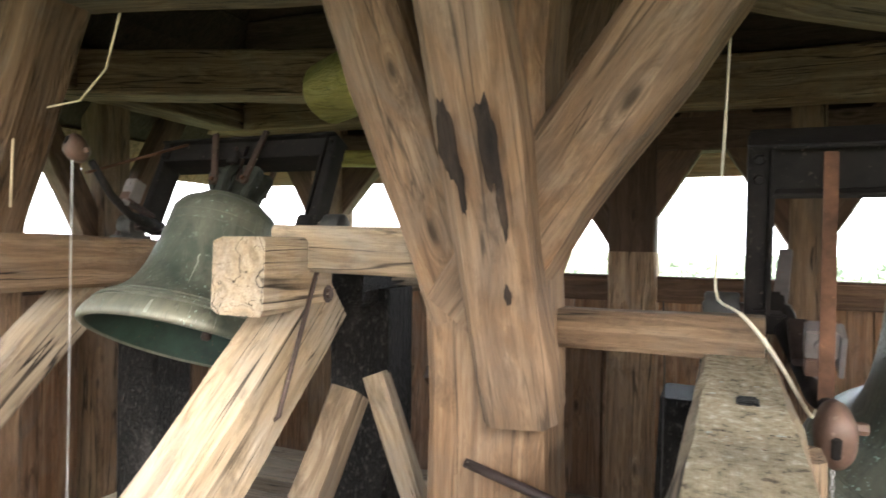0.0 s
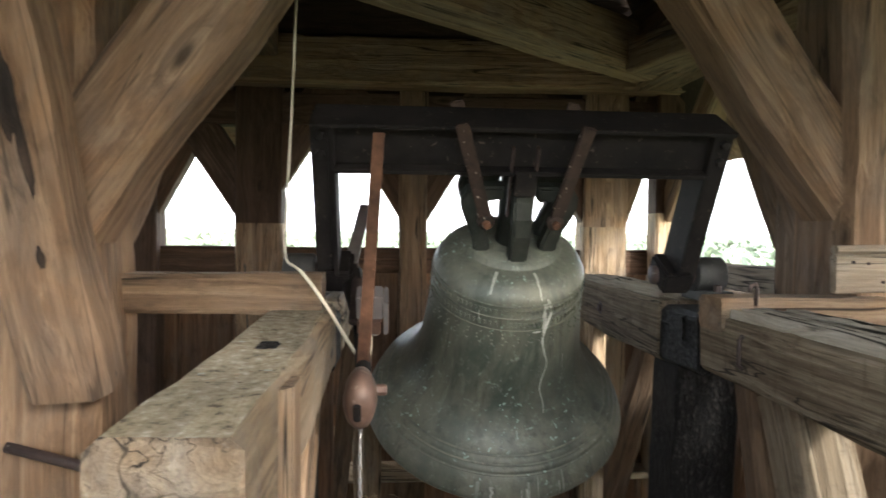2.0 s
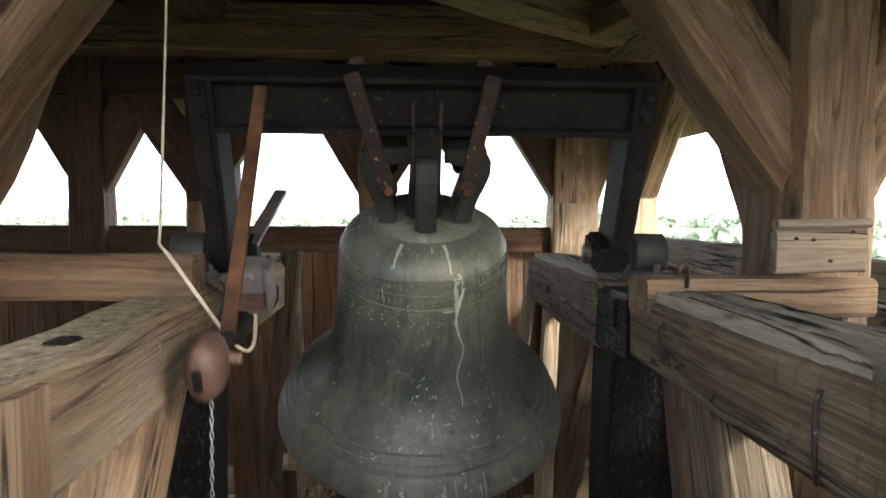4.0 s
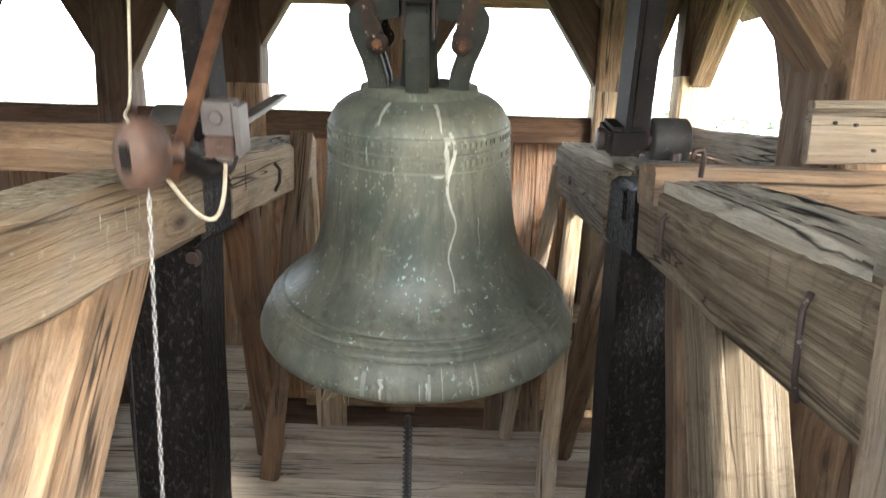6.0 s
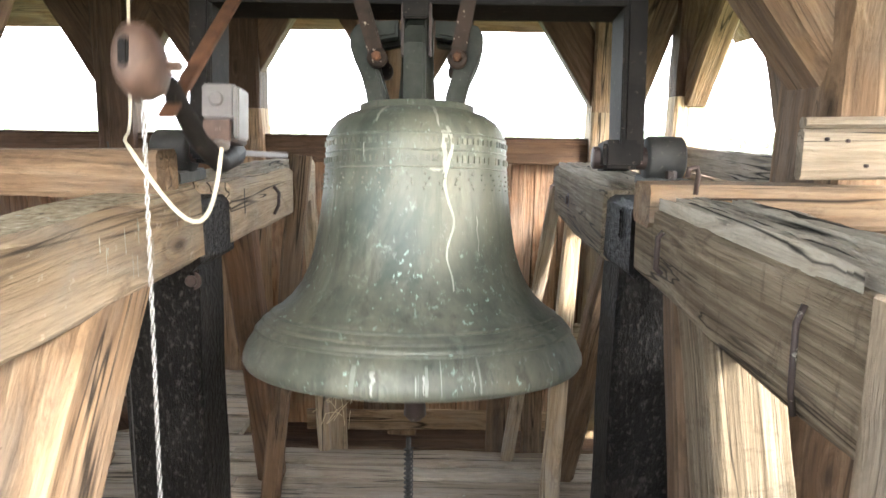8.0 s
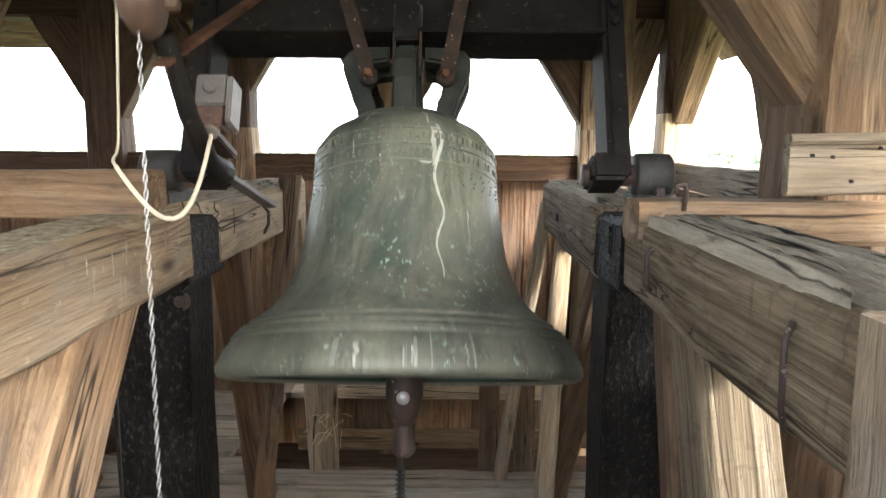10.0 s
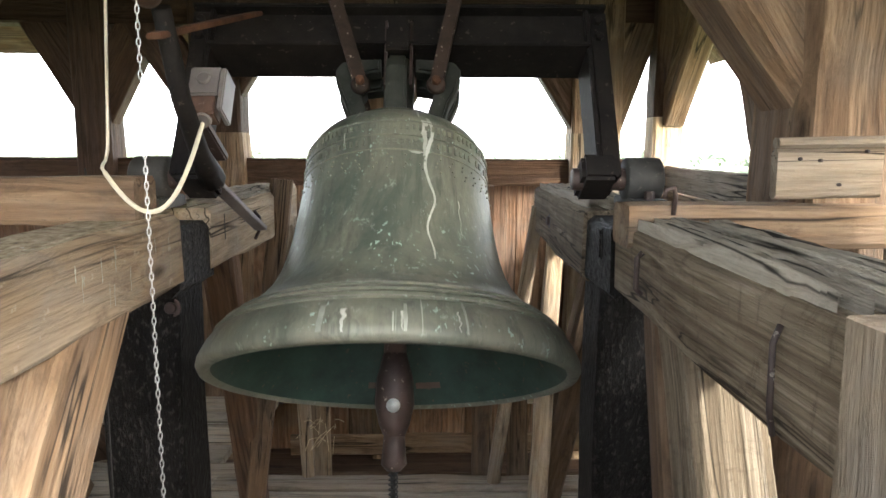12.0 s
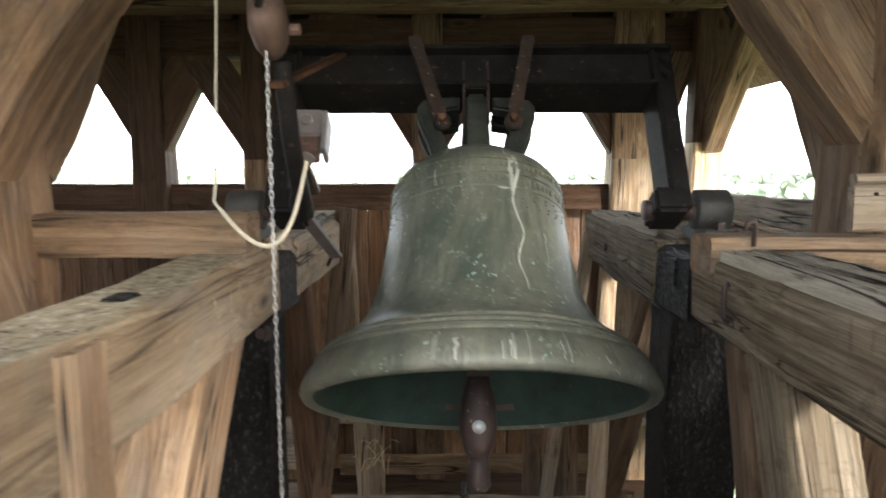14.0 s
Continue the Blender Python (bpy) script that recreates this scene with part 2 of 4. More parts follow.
BRONZE = bronze()
IRON = metal("black_painted_iron", (0.0055, 0.005, 0.005), (0.015, 0.0125, 0.011), 0.7, 0.0, (0.1, 0.08, 0.062), 0.5, 0.12)
RUST = metal("rusty_iron", (0.05, 0.027, 0.019), (0.125, 0.076, 0.054), 0.6, 0.15, (0.19, 0.145, 0.115))
FLAKED = metal("flaking_painted_iron", (0.014, 0.01, 0.008), (0.05, 0.031, 0.022), 0.78, 0.0, (0.42, 0.36, 0.29), 0.7, 0.2)
STAYRUST = metal("orange_brown_rust", (0.035, 0.016, 0.009), (0.11, 0.052, 0.028), 0.8, 0.0, (0.2, 0.1, 0.05), 0.5, 0.2)
OLDIRON = metal("brown_forged_iron", (0.026, 0.017, 0.014), (0.065, 0.042, 0.034), 0.6, 0.4)
CASTGREY = metal("grey_cast_iron", (0.022, 0.021, 0.019), (0.055, 0.052, 0.046), 0.7, 0.3, (0.16, 0.14, 0.11), 0.4)
ZINC = metal("galvanised_steel", (0.42, 0.42, 0.41), (0.62, 0.61, 0.6), 0.4, 0.7)
BOXGREY = metal("grey_enamel", (0.1, 0.087, 0.083), (0.155, 0.138, 0.13), 0.5, 0.1, (0.16, 0.08, 0.045), 0.7)
CABLE = metal("cream_cable_sheath", (0.42, 0.375, 0.28), (0.54, 0.49, 0.38), 0.6, 0.0, (0.4, 0.36, 0.28))
ROPE = metal("hemp_cord", (0.42, 0.33, 0.2), (0.55, 0.45, 0.3), 0.9, 0.0, (0.3, 0.22, 0.13))
DULLIME = metal("old_lime_wash", (0.14, 0.15, 0.125), (0.29, 0.3, 0.26), 0.95, 0.0, (0.07, 0.078, 0.062))
LIME = metal("white_droppings", (0.2, 0.205, 0.175), (0.38, 0.38, 0.34), 0.95, 0.0, (0.2, 0.21, 0.18))
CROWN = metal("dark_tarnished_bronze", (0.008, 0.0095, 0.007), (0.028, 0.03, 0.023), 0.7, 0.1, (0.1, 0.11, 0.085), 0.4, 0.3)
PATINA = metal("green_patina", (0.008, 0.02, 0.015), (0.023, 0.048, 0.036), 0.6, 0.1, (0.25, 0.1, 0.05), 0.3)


def plain_ground():
    m, n, l, b = shader("meadow", 0.95)
    a = noise_at(n, l, (0.02, 0.02, 0.02), 1.0, 6, 0.6)
    l.new(ramp(n, l, a, [(0.35, (0.07, 0.105, 0.04)), (0.5, (0.105, 0.135, 0.06)), (0.65, (0.17, 0.165, 0.095))]), b.inputs["Base Color"])
    return m


def foliage(name, dark, light):
    m, n, l, b = shader(name, 0.8)
    geo = n.new("ShaderNodeNewGeometry")
    l.new(ramp(n, l, geo.outputs["Random Per Island"], [(0.0, dark), (1.0, light)]), b.inputs["Base Color"])
    return m


MEADOW = plain_ground()
# leaf tones paled: the haze of distance is put into the colour
HAZY = foliage("haze_paled_leaves", (0.19, 0.235, 0.165), (0.3, 0.34, 0.25))


# ---------------------------------------------------------------- builders
def mesh_of(name, verts, faces, material, smooth=False):
    me = bpy.data.meshes.new(name)
    me.from_pydata([tuple(v) for v in verts], [], faces)
    me.materials.append(material)
    if smooth:
        me.polygons.foreach_set("use_smooth", [True] * len(me.polygons))
    me.update()
    return me


def world_of(ob):
    return (world_of(ob.parent) if ob.parent else Matrix()) @ ob.matrix_basis


def place(ob, m, parent=None, label=""):
    if parent:
        ob.parent = parent
        m = world_of(parent).inverted() @ m
    ob.matrix_basis = m
    if label:
        ob["label"] = label
    return ob


def thing(name, at, label, category, group="", kind=""):
    ob = tagged(new(name), label, category, group, kind)
    ob.empty_display_size = 0.05
    ob.matrix_basis = Matrix.Translation(at)
    return ob


def part(name, bm, material, parent, label="", smooth=False, m=None):
    me = bpy.data.meshes.new(name)
    bmesh.ops.recalc_face_normals(bm, faces=bm.faces)
    bm.to_mesh(me)
    bm.free()
    me.materials.append(material)
    if smooth:
        me.polygons.foreach_set("use_smooth", [True] * len(me.polygons))
    return place(new(name, me), m or Matrix(), parent, label)


def bar_mesh(name, length, w, h, material, rng, wobble=0.006, chamfer=0.012, taper=1.0, step=0.12, ends=0.0):
    """A hewn bar along x with chamfered, uneven edges."""
    seg = max(2, int(length / step))
    c = min(chamfer, w * 0.3, h * 0.3)
    ring = [(-w / 2 + c, -h / 2), (w / 2 - c, -h / 2), (w / 2, -h / 2 + c), (w / 2, h / 2 - c),
            (w / 2 - c, h / 2), (-w / 2 + c, h / 2), (-w / 2, h / 2 - c), (-w / 2, -h / 2 + c)]
    verts, faces = [], []
    ph = rng.random() * 50
    for i in range(seg + 1):
        x = length * i / seg
        s = 1 + (taper - 1) * i / seg
        sway = [wobble * 1.6 * noise.noise((x * 1.3 + ph, k * 9.1, 0.3)) for k in range(2)]
        for k, (y, z) in enumerate(ring):
            dy = wobble * noise.noise((x * 4 + ph, k // 2 * 3.3, 1.7))
            dz = wobble * noise.noise((x * 4 + ph, k // 2 * 3.3, 7.1))
            dx = ends * noise.noise((k * 1.9, ph, 2.0)) if i in (0, seg) else 0
            verts.append((x + dx, y * s + sway[0] + dy, z * s + sway[1] + dz))
    for i in range(seg):
        for k in range(8):
            a, b2 = i * 8 + k, i * 8 + (k + 1) % 8
            faces.append((a, b2, b2 + 8, a + 8))
    faces.append(tuple(range(7, -1, -1)))
    faces.append(tuple(seg * 8 + k for k in range(8)))
    return mesh_of(name, verts, faces, material)


RNG = random.Random(7)


def axis_pose(p0, p1, turn=0.0, up=(0, 0, 1)):
    d = (Vector(p1) - Vector(p0)).normalized()
    up = Vector(up)
    if abs(d.dot(up)) > 0.99:
        up = Vector((0, 1, 0))
    y = up.cross(d).normalized()
    z = d.cross(y)
    r = Matrix((d, y, z)).transposed().to_4x4()
    return Matrix.Translation(p0) @ r @ Matrix.Rotation(radians(turn), 4, "X")


def timber(name, p0, p1, w, h, material, parent=None, label="", turn=0.0, wobble=0.006, chamfer=0.012, taper=1.0, up=(0, 0, 1), ends=0.0):
    """A timber from p0 to p1 along its middle line; w across, h upright."""
    length = (Vector(p1) - Vector(p0)).length
    me = bar_mesh(name, length, w, h, material, RNG, wobble, chamfer, taper, ends=ends)
    return place(new(name, me), axis_pose(p0, p1, turn, up), parent, label)


def lathe(profile, n=64, start=0.0, caps=False):
    """A turned body round z from (radius, height) pairs."""
    bm = bmesh.new()
    rings = []
    for r, z in profile:
        rings.append([bm.verts.new((r * math.cos(start + 2 * math.pi * k / n), r * math.sin(start + 2 * math.pi * k / n), z)) for k in range(n)])
    for a, b2 in zip(rings, rings[1:]):
        for k in range(n):
            bm.faces.new((a[k], a[(k + 1) % n], b2[(k + 1) % n], b2[k]))
    if caps:
        bm.faces.new(rings[0][::-1])
        bm.faces.new(rings[-1])
    return bm


def box(sx, sy, sz, bevel=0.004, at=(0, 0, 0)):
    bm = bmesh.new()
    bmesh.ops.create_cube(bm, size=1.0)
    bmesh.ops.scale(bm, vec=(sx, sy, sz), verts=bm.verts)
    if bevel:
        bmesh.ops.bevel(bm, geom=bm.edges[:], offset=bevel, segments=2, affect="EDGES")
    bmesh.ops.translate(bm, vec=at, verts=bm.verts)
    return bm


def tube(points, radius, n=8, radii=None):
    """A round bar along a line of points."""
    bm = bmesh.new()
    pts = [Vector(p) for p in points]
    rings = []
    side = None
    for i, p in enumerate(pts):
        d = (pts[min(i + 1, len(pts) - 1)] - pts[max(i - 1, 0)]).normalized()
        if side is None:
            side = d.orthogonal().normalized()
        side = (side - d * side.dot(d)).normalized()
        other = d.cross(side)
        r = radii[i] if radii else radius
        rings.append([bm.verts.new(p + r * (math.cos(2 * math.pi * k / n) * side + math.sin(2 * math.pi * k / n) * other)) for k in range(n)])
    for a, b2 in zip(rings, rings[1:]):
        for k in range(n):
            bm.faces.new((a[k], a[(k + 1) % n], b2[(k + 1) % n], b2[k]))
    bm.faces.new(rings[0][::-1])
    bm.faces.new(rings[-1])
    return bm


def slab(outline, thick, at, bevel=0.007):
    """A flat shape in the x-z plane, given its thickness along y and rounded edges."""
    bm = bmesh.new()
    front = [bm.verts.new((x, at - thick / 2, z)) for x, z in outline]
    back = [bm.verts.new((x, at + thick / 2, z)) for x, z in outline]
    bm.faces.new(front)
    bm.faces.new(back[::-1])
    rim = len(outline)
    for k in range(rim):
        bm.faces.new((front[k], back[k], back[(k + 1) % rim], front[(k + 1) % rim]))
    bmesh.ops.recalc_face_normals(bm, faces=bm.faces)
    bmesh.ops.bevel(bm, geom=[q for q in bm.edges if len(q.link_faces) == 2 and any(len(f.verts) > 4 for f in q.link_faces)], offset=bevel, segments=2, affect="EDGES")
    return bm


def cylinder(p0, p1, r, n=20, bevel=0.003):
    p0, p1 = Vector(p0), Vector(p1)
    d = (p1 - p0).normalized() * bevel
    return tube([p0, p0 + d, p1 - d, p1], r, n, [r - bevel, r, r, r - bevel])


# ---------------------------------------------------------------- tower: floor, walls, roof
FLOOR, SILL = 0.5, 1.887
XW, XE, YS, YN = -2.9, 2.5, 1.25, 5.7

floor = thing("floor", (0, 3.4, FLOOR - 0.05), "worn grey timber plank floor of the bell chamber", "floor", kind="structure")
y = YS - 0.1
while y < YN + 0.05:
    wide = 0.18 + 0.035 * RNG.random()
    cuts = [XW, -1.5 + RNG.uniform(-0.3, 0.3), 0.35 + RNG.uniform(-0.1, 0.1), XE]
    for x0, x1 in zip(cuts, cuts[1:]):
        if 4.62 < y < 5.5 and x0 > 0:      # the open pit behind the bell
            continue
        timber("plank", (x0 + 0.004, y + wide / 2, FLOOR - 0.02 + RNG.uniform(-0.004, 0.004)), (x1 - 0.004, y + wide / 2, FLOOR - 0.02 + RNG.uniform(-0.004, 0.004)),
               wide - 0.016, 0.04, FLOORWOOD, floor, wobble=0.004, chamfer=0.005)
    y += wide

sub = tagged(new("subfloor", mesh_of("subfloor", [(XW - 0.2, YS - 0.2, 0.1), (XE + 0.2, YS - 0.2, 0.1), (XE + 0.2, YN + 0.2, 0.1), (XW - 0.2, YN + 0.2, 0.1),
             (XW - 0.2, YS - 0.2, 0.0), (XE + 0.2, YS - 0.2, 0.0), (XE + 0.2, YN + 0.2, 0.0), (XW - 0.2, YN + 0.2, 0.0)],
             [(0, 1, 2, 3), (7, 6, 5, 4), (0, 4, 5, 1), (1, 5, 6, 2), (2, 6, 7, 3), (3, 7, 4, 0)], DARK)), "dark timber lower floor under the bell chamber", "floor", kind="structure")


def boarding(wall, p0, p1, out, z0, z1, material):
    """Upright boards from p0 to p1 on the outer side of the posts."""
    p0, p1, out = Vector(p0), Vector(p1), Vector(out)
    along = (p1 - p0).normalized()
    s, total = 0.0, (p1 - p0).length
    while s < total:
        wide = RNG.uniform(0.12, 0.19)
        c = p0 + along * (s + wide / 2) + out * RNG.uniform(0.0, 0.012)
        timber("board", (c.x, c.y, z0), (c.x, c.y, z1 - RNG.uniform(0, 0.01)), wide - RNG.uniform(0.001, 0.005), 0.026, material, wall,
               up=out, wobble=0.005, chamfer=0.004)
        s += wide


def sill_band(wall, p0, p1, out, top, high, material):
    p0, p1, out = Vector(p0), Vector(p1), Vector(out)
    for k, (z, hh) in enumerate(((top - high / 2, high - 0.03), (top - 0.012, 0.024))):
        o = out * (-0.012 if k == 0 else 0.02)
        timber("sill", (p0.x + o.x, p0.y + o.y, z), (p1.x + o.x, p1.y + o.y, z), 0.05 if k == 0 else 0.1, hh, material, wall, wobble=0.003, chamfer=0.006)


wall_north = thing("wall_north", (0, YN, FLOOR), "timber belfry wall with open arches over reddish boarding", "wall", kind="structure")
wall_east = thing("wall_east", (XE, 3.5, FLOOR), "timber belfry wall with an open bay and grey sill board", "wall", kind="structure")
wall_west = thing("wall_west", (XW, 3.5, FLOOR), "timber belfry wall with open bays over boarding", "wall", kind="structure")
# wall_south stays out of view; its open height is set to admit daylight
wall_south = thing("wall_south", (0, YS, FLOOR), "timber belfry wall with open bays over boarding", "wall", kind="structure")

boarding(wall_north, (XW, YN + 0.16, 0), (XE + 0.1, YN + 0.16, 0), (0, 1, 0), 0.0, SILL - 0.15, RED)
# added backing layer that blocks the daylight between the boards
boarding(wall_north, (XW - 0.07, YN + 0.2, 0), (XE + 0.1, YN + 0.2, 0), (0, 1, 0), 0.0, SILL - 0.16, DARK)
boarding(wall_east, (XE + 0.2, YS, 0), (XE + 0.2, YN + 0.1, 0), (1, 0, 0), FLOOR - 0.1, 1.72, RED)
boarding(wall_west, (XW - 0.2, YS, 0), (XW - 0.2, YN + 0.1, 0), (-1, 0, 0), FLOOR - 0.1, 1.78, RED)
boarding(wall_south, (XW, YS - 0.2, 0), (XE, YS - 0.2, 0), (0, -1, 0), 0.0, 1.76, RED)
sill_band(wall_north, (XW, YN + 0.1, 0), (XE, YN + 0.1, 0), (0, 1, 0), SILL, 0.17, DARK)
sill_band(wall_west, (XW - 0.1, YS, 0), (XW - 0.1, YN, 0), (-1, 0, 0), SILL, 0.17, DARK)
timber("sill", (XE + 0.03, YS, 1.79), (XE + 0.03, YN, 1.79), 0.035, 0.135, SILVER, wall_east, "grey weathered sill board")
timber("sill", (XE + 0.05, YS, 1.66), (XE + 0.05, YN, 1.67), 0.03, 0.1, GREY, wall_east)
sill_band(wall_south, (XW, YS - 0.1, 0), (XE, YS - 0.1, 0), (0, -1, 0), 1.8, 0.17, DARK)

PLATE = 2.84


def north_post(x0, x1, material, light=None, depth=0.2):
    x = (x0 + x1) / 2
    w = x1 - x0
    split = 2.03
    # two lengths of one post, the upper one in a darker tone
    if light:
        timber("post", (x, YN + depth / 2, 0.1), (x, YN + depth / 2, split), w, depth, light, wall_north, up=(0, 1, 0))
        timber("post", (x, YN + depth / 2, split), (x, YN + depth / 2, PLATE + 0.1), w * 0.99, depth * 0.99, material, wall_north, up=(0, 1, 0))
    else:
        timber("post", (x, YN + depth / 2, 0.1), (x, YN + depth / 2, PLATE + 0.1), w, depth, material, wall_north, up=(0, 1, 0))


def north_brace(x, z, side, x1, z1, material, wide=0.22):
    """A board brace from a post's flank up to the plate; its lower edge runs from (x, z) through (x1, z1)."""
    d = Vector((x1 - x, 0, z1 - z)).normalized()
    n = Vector((-side * d.z, 0, abs(d.x)))
    a = Vector((x, YN + 0.085, z)) + n * wide / 2 - d * 0.03
    timber("brace", a, a + d * ((2.93 - z) / d.z), 0.11, wide, material, wall_north, up=n, wobble=0.004, chamfer=0.006)


north_post(-2.22, -1.98, OAK)
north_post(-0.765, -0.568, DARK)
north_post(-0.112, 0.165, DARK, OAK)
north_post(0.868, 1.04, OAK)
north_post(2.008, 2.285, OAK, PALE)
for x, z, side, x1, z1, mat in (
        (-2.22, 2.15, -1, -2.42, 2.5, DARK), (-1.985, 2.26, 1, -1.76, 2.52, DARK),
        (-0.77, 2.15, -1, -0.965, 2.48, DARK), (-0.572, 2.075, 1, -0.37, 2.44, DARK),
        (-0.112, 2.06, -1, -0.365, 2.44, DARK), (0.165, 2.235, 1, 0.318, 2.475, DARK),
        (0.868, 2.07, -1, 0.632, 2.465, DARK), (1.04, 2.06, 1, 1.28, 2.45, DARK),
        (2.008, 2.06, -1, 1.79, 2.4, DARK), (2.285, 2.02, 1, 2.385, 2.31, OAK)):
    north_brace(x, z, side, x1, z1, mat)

# corner posts
for x, y0, wall, mat in ((XE + 0.03, YN + 0.02, wall_east, PALE), (XW - 0.05, YN + 0.02, wall_west, OAK), (XE + 0.05, YS - 0.05, wall_east, OAK), (XW - 0.05, YS - 0.05, wall_west, OAK)):
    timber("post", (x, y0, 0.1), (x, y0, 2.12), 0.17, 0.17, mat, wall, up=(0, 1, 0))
    # the pale corner post takes the DARK tone above
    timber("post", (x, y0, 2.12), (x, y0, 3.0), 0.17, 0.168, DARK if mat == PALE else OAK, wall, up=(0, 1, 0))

# east wall: posts and braces
for y0 in (4.27, 2.45):
    timber("post", (XE + 0.08, y0, 0.2), (XE + 0.08, y0, 3.0), 0.24 if y0 == 4.27 else 0.2, 0.2, OAK, wall_east, up=(1, 0, 0))
for y0, dy in ((4.42, 0.3), (4.12, -0.3), (2.58, 0.25)):
    timber("brace", (XE + 0.06, y0 - dy * 0.2, 1.98), (XE + 0.06, y0 + dy * 2.0, 2.95), 0.17, 0.12, OAK, wall_east, up=(1, 0, 0))
timber("brace", (XE + 0.05, YN - 0.02, 2.13), (XE + 0.05, YN - 0.8, 2.94), 0.17, 0.12, OAK, wall_east, up=(1, 0, 0))
# west and south walls
for y0 in (4.6, 3.5, 2.4):
    timber("post", (XW - 0.08, y0, 0.2), (XW - 0.08, y0, 3.0), 0.2, 0.2, OAK, wall_west, up=(1, 0, 0))
    for s in (-1, 1):
        timber("brace", (XW - 0.08, y0 + s * 0.05, 2.0), (XW - 0.08, y0 + s * 0.55, 2.9), 0.16, 0.12, DARK, wall_west, up=(1, 0, 0))
# unseen south posts and braces, added to break up the sunlight
for x0 in (-1.6, 0.1, 1.72):
    timber("post", (x0, YS - 0.1, 0.2), (x0, YS - 0.1, 3.02), 0.2, 0.16, OAK, wall_south, up=(0, 1, 0))
    for e in (-1, 1):
        timber("brace", (x0 + e * 0.06, YS - 0.1, 2.15), (x0 + e * 0.5, YS - 0.1, 3.0), 0.18, 0.1, DARK, wall_south, up=(0, 1, 0))

# plain boarded shaft of the tower under the bell chamber
shaft_v = [(x, y1, z) for z in (-9.5, 0.02) for x, y1 in ((XW - 0.22, YS - 0.22), (XE + 0.22, YS - 0.22), (XE + 0.22, YN + 0.22), (XW - 0.22, YN + 0.22))]
tagged(new("tower_shaft", mesh_of("tower_shaft", shaft_v, [(0, 1, 5, 4), (1, 2, 6, 5), (2, 3, 7, 6), (3, 0, 4, 7), (3, 2, 1, 0)], RED)), "plain boarded shaft of the timber tower", "tower", kind="structure")

# plates and tie beams
roof_frame = thing("roof_frame", (0, 3.4, 2.8), "dark oak plates, ties and hip beams under the roof", "roof frame", kind="structure")
timber("plate", (XW - 0.3, YN - 0.08, 2.98), (XE + 0.3, YN - 0.08, 2.98), 0.22, 0.27, OAK, roof_frame)
timber("plate", (XE - 0.12, YS - 0.2, 2.97), (XE - 0.12, YN + 0.2, 2.97), 0.24, 0.24, OAK, roof_frame)
timber("plate", (XW + 0.1, YS - 0.2, 2.97), (XW + 0.1, YN + 0.2, 2.97), 0.24, 0.24, OAK, roof_frame)
timber("plate", (XW - 0.3, YS - 0.1, 3.13), (XE + 0.3, YS - 0.1, 3.13), 0.22, 0.24, DARK, roof_frame)
timber("plate", (XW - 0.2, YN + 0.1, 2.72), (XE + 0.2, YN + 0.1, 2.72), 0.16, 0.2, DARK, roof_frame)
timber("hip_beam", (0.2, 3.6, 2.98), (2.25, 5.3, 2.97), 0.24, 0.24, OAK, roof_frame, "diagonal oak hip beam with a pale under edge")
timber("hip_beam", (2.1, 5.0, 2.9), (2.55, 3.6, 2.92), 0.2, 0.16, OAK, roof_frame)
timber("tie_beam", (-2.9, 4.2, 2.95), (-0.3, 4.9, 2.9), 0.22, 0.24, OAK, roof_frame)
timber("tie_beam", (-2.6, 2.9, 2.98), (-0.2, 3.4, 2.95), 0.28, 0.26, OAK, roof_frame)
part("tie_beam", tube([(-1.2, 4.27, 2.74), (-1.18, 4.26, 2.745), (-0.9, 4.18, 2.8), (-0.5, 4.1, 2.88), (0.0, 4.0, 2.95)], 0.15, 18, [0.12, 0.145, 0.155, 0.16, 0.16]), MOSSY, roof_frame, "yellow-green mossy round log", True)
timber("tie_beam", (-2.5, 5.2, 2.6), (-1.4, 5.45, 2.6), 0.12, 0.1, MOSSY, roof_frame, "yellow-green mossy round timber")
timber("tie_beam", (0.0, YS, 3.08), (0.05, YN, 3.08), 0.24, 0.2, DARK, roof_frame)
timber("tie_beam", (2.2, YS, 3.08), (2.2, YN, 3.08), 0.24, 0.2, DARK, roof_frame)

# roof: four boarded slopes, outside with shingle edges over the eaves
EAVE, OUT = 2.505, 0.42
cx, cy, top = (XW + XE) / 2, (YS + YN) / 2, 5.2
roof = thing("roof", (cx, cy, 3.0), "dark boarded hipped roof seen from below", "roof", kind="structure")


def slope(a, b2, apex_a, apex_b):
    """One roof slope as dark boards that run along the eave."""
    a, b2, apex_a, apex_b = (Vector(v) for v in (a, b2, apex_a, apex_b))
    rows = 14
    for i in range(rows):
        s0, s1 = i / rows, (i + 1.08) / rows
        q = [a.lerp(apex_a, s0), b2.lerp(apex_b, s0), b2.lerp(apex_b, s1), a.lerp(apex_a, s1)]
        n = (q[1] - q[0]).cross(q[3] - q[0]).normalized() * 0.03
        lift = Vector((0, 0, 0.02 * (i % 2)))
        v = [p + lift for p in q] + [p + lift + n for p in q]
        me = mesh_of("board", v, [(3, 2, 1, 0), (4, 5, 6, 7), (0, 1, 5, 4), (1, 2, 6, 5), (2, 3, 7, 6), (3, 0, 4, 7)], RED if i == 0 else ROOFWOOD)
        place(new("roof_board", me), Matrix(), roof)


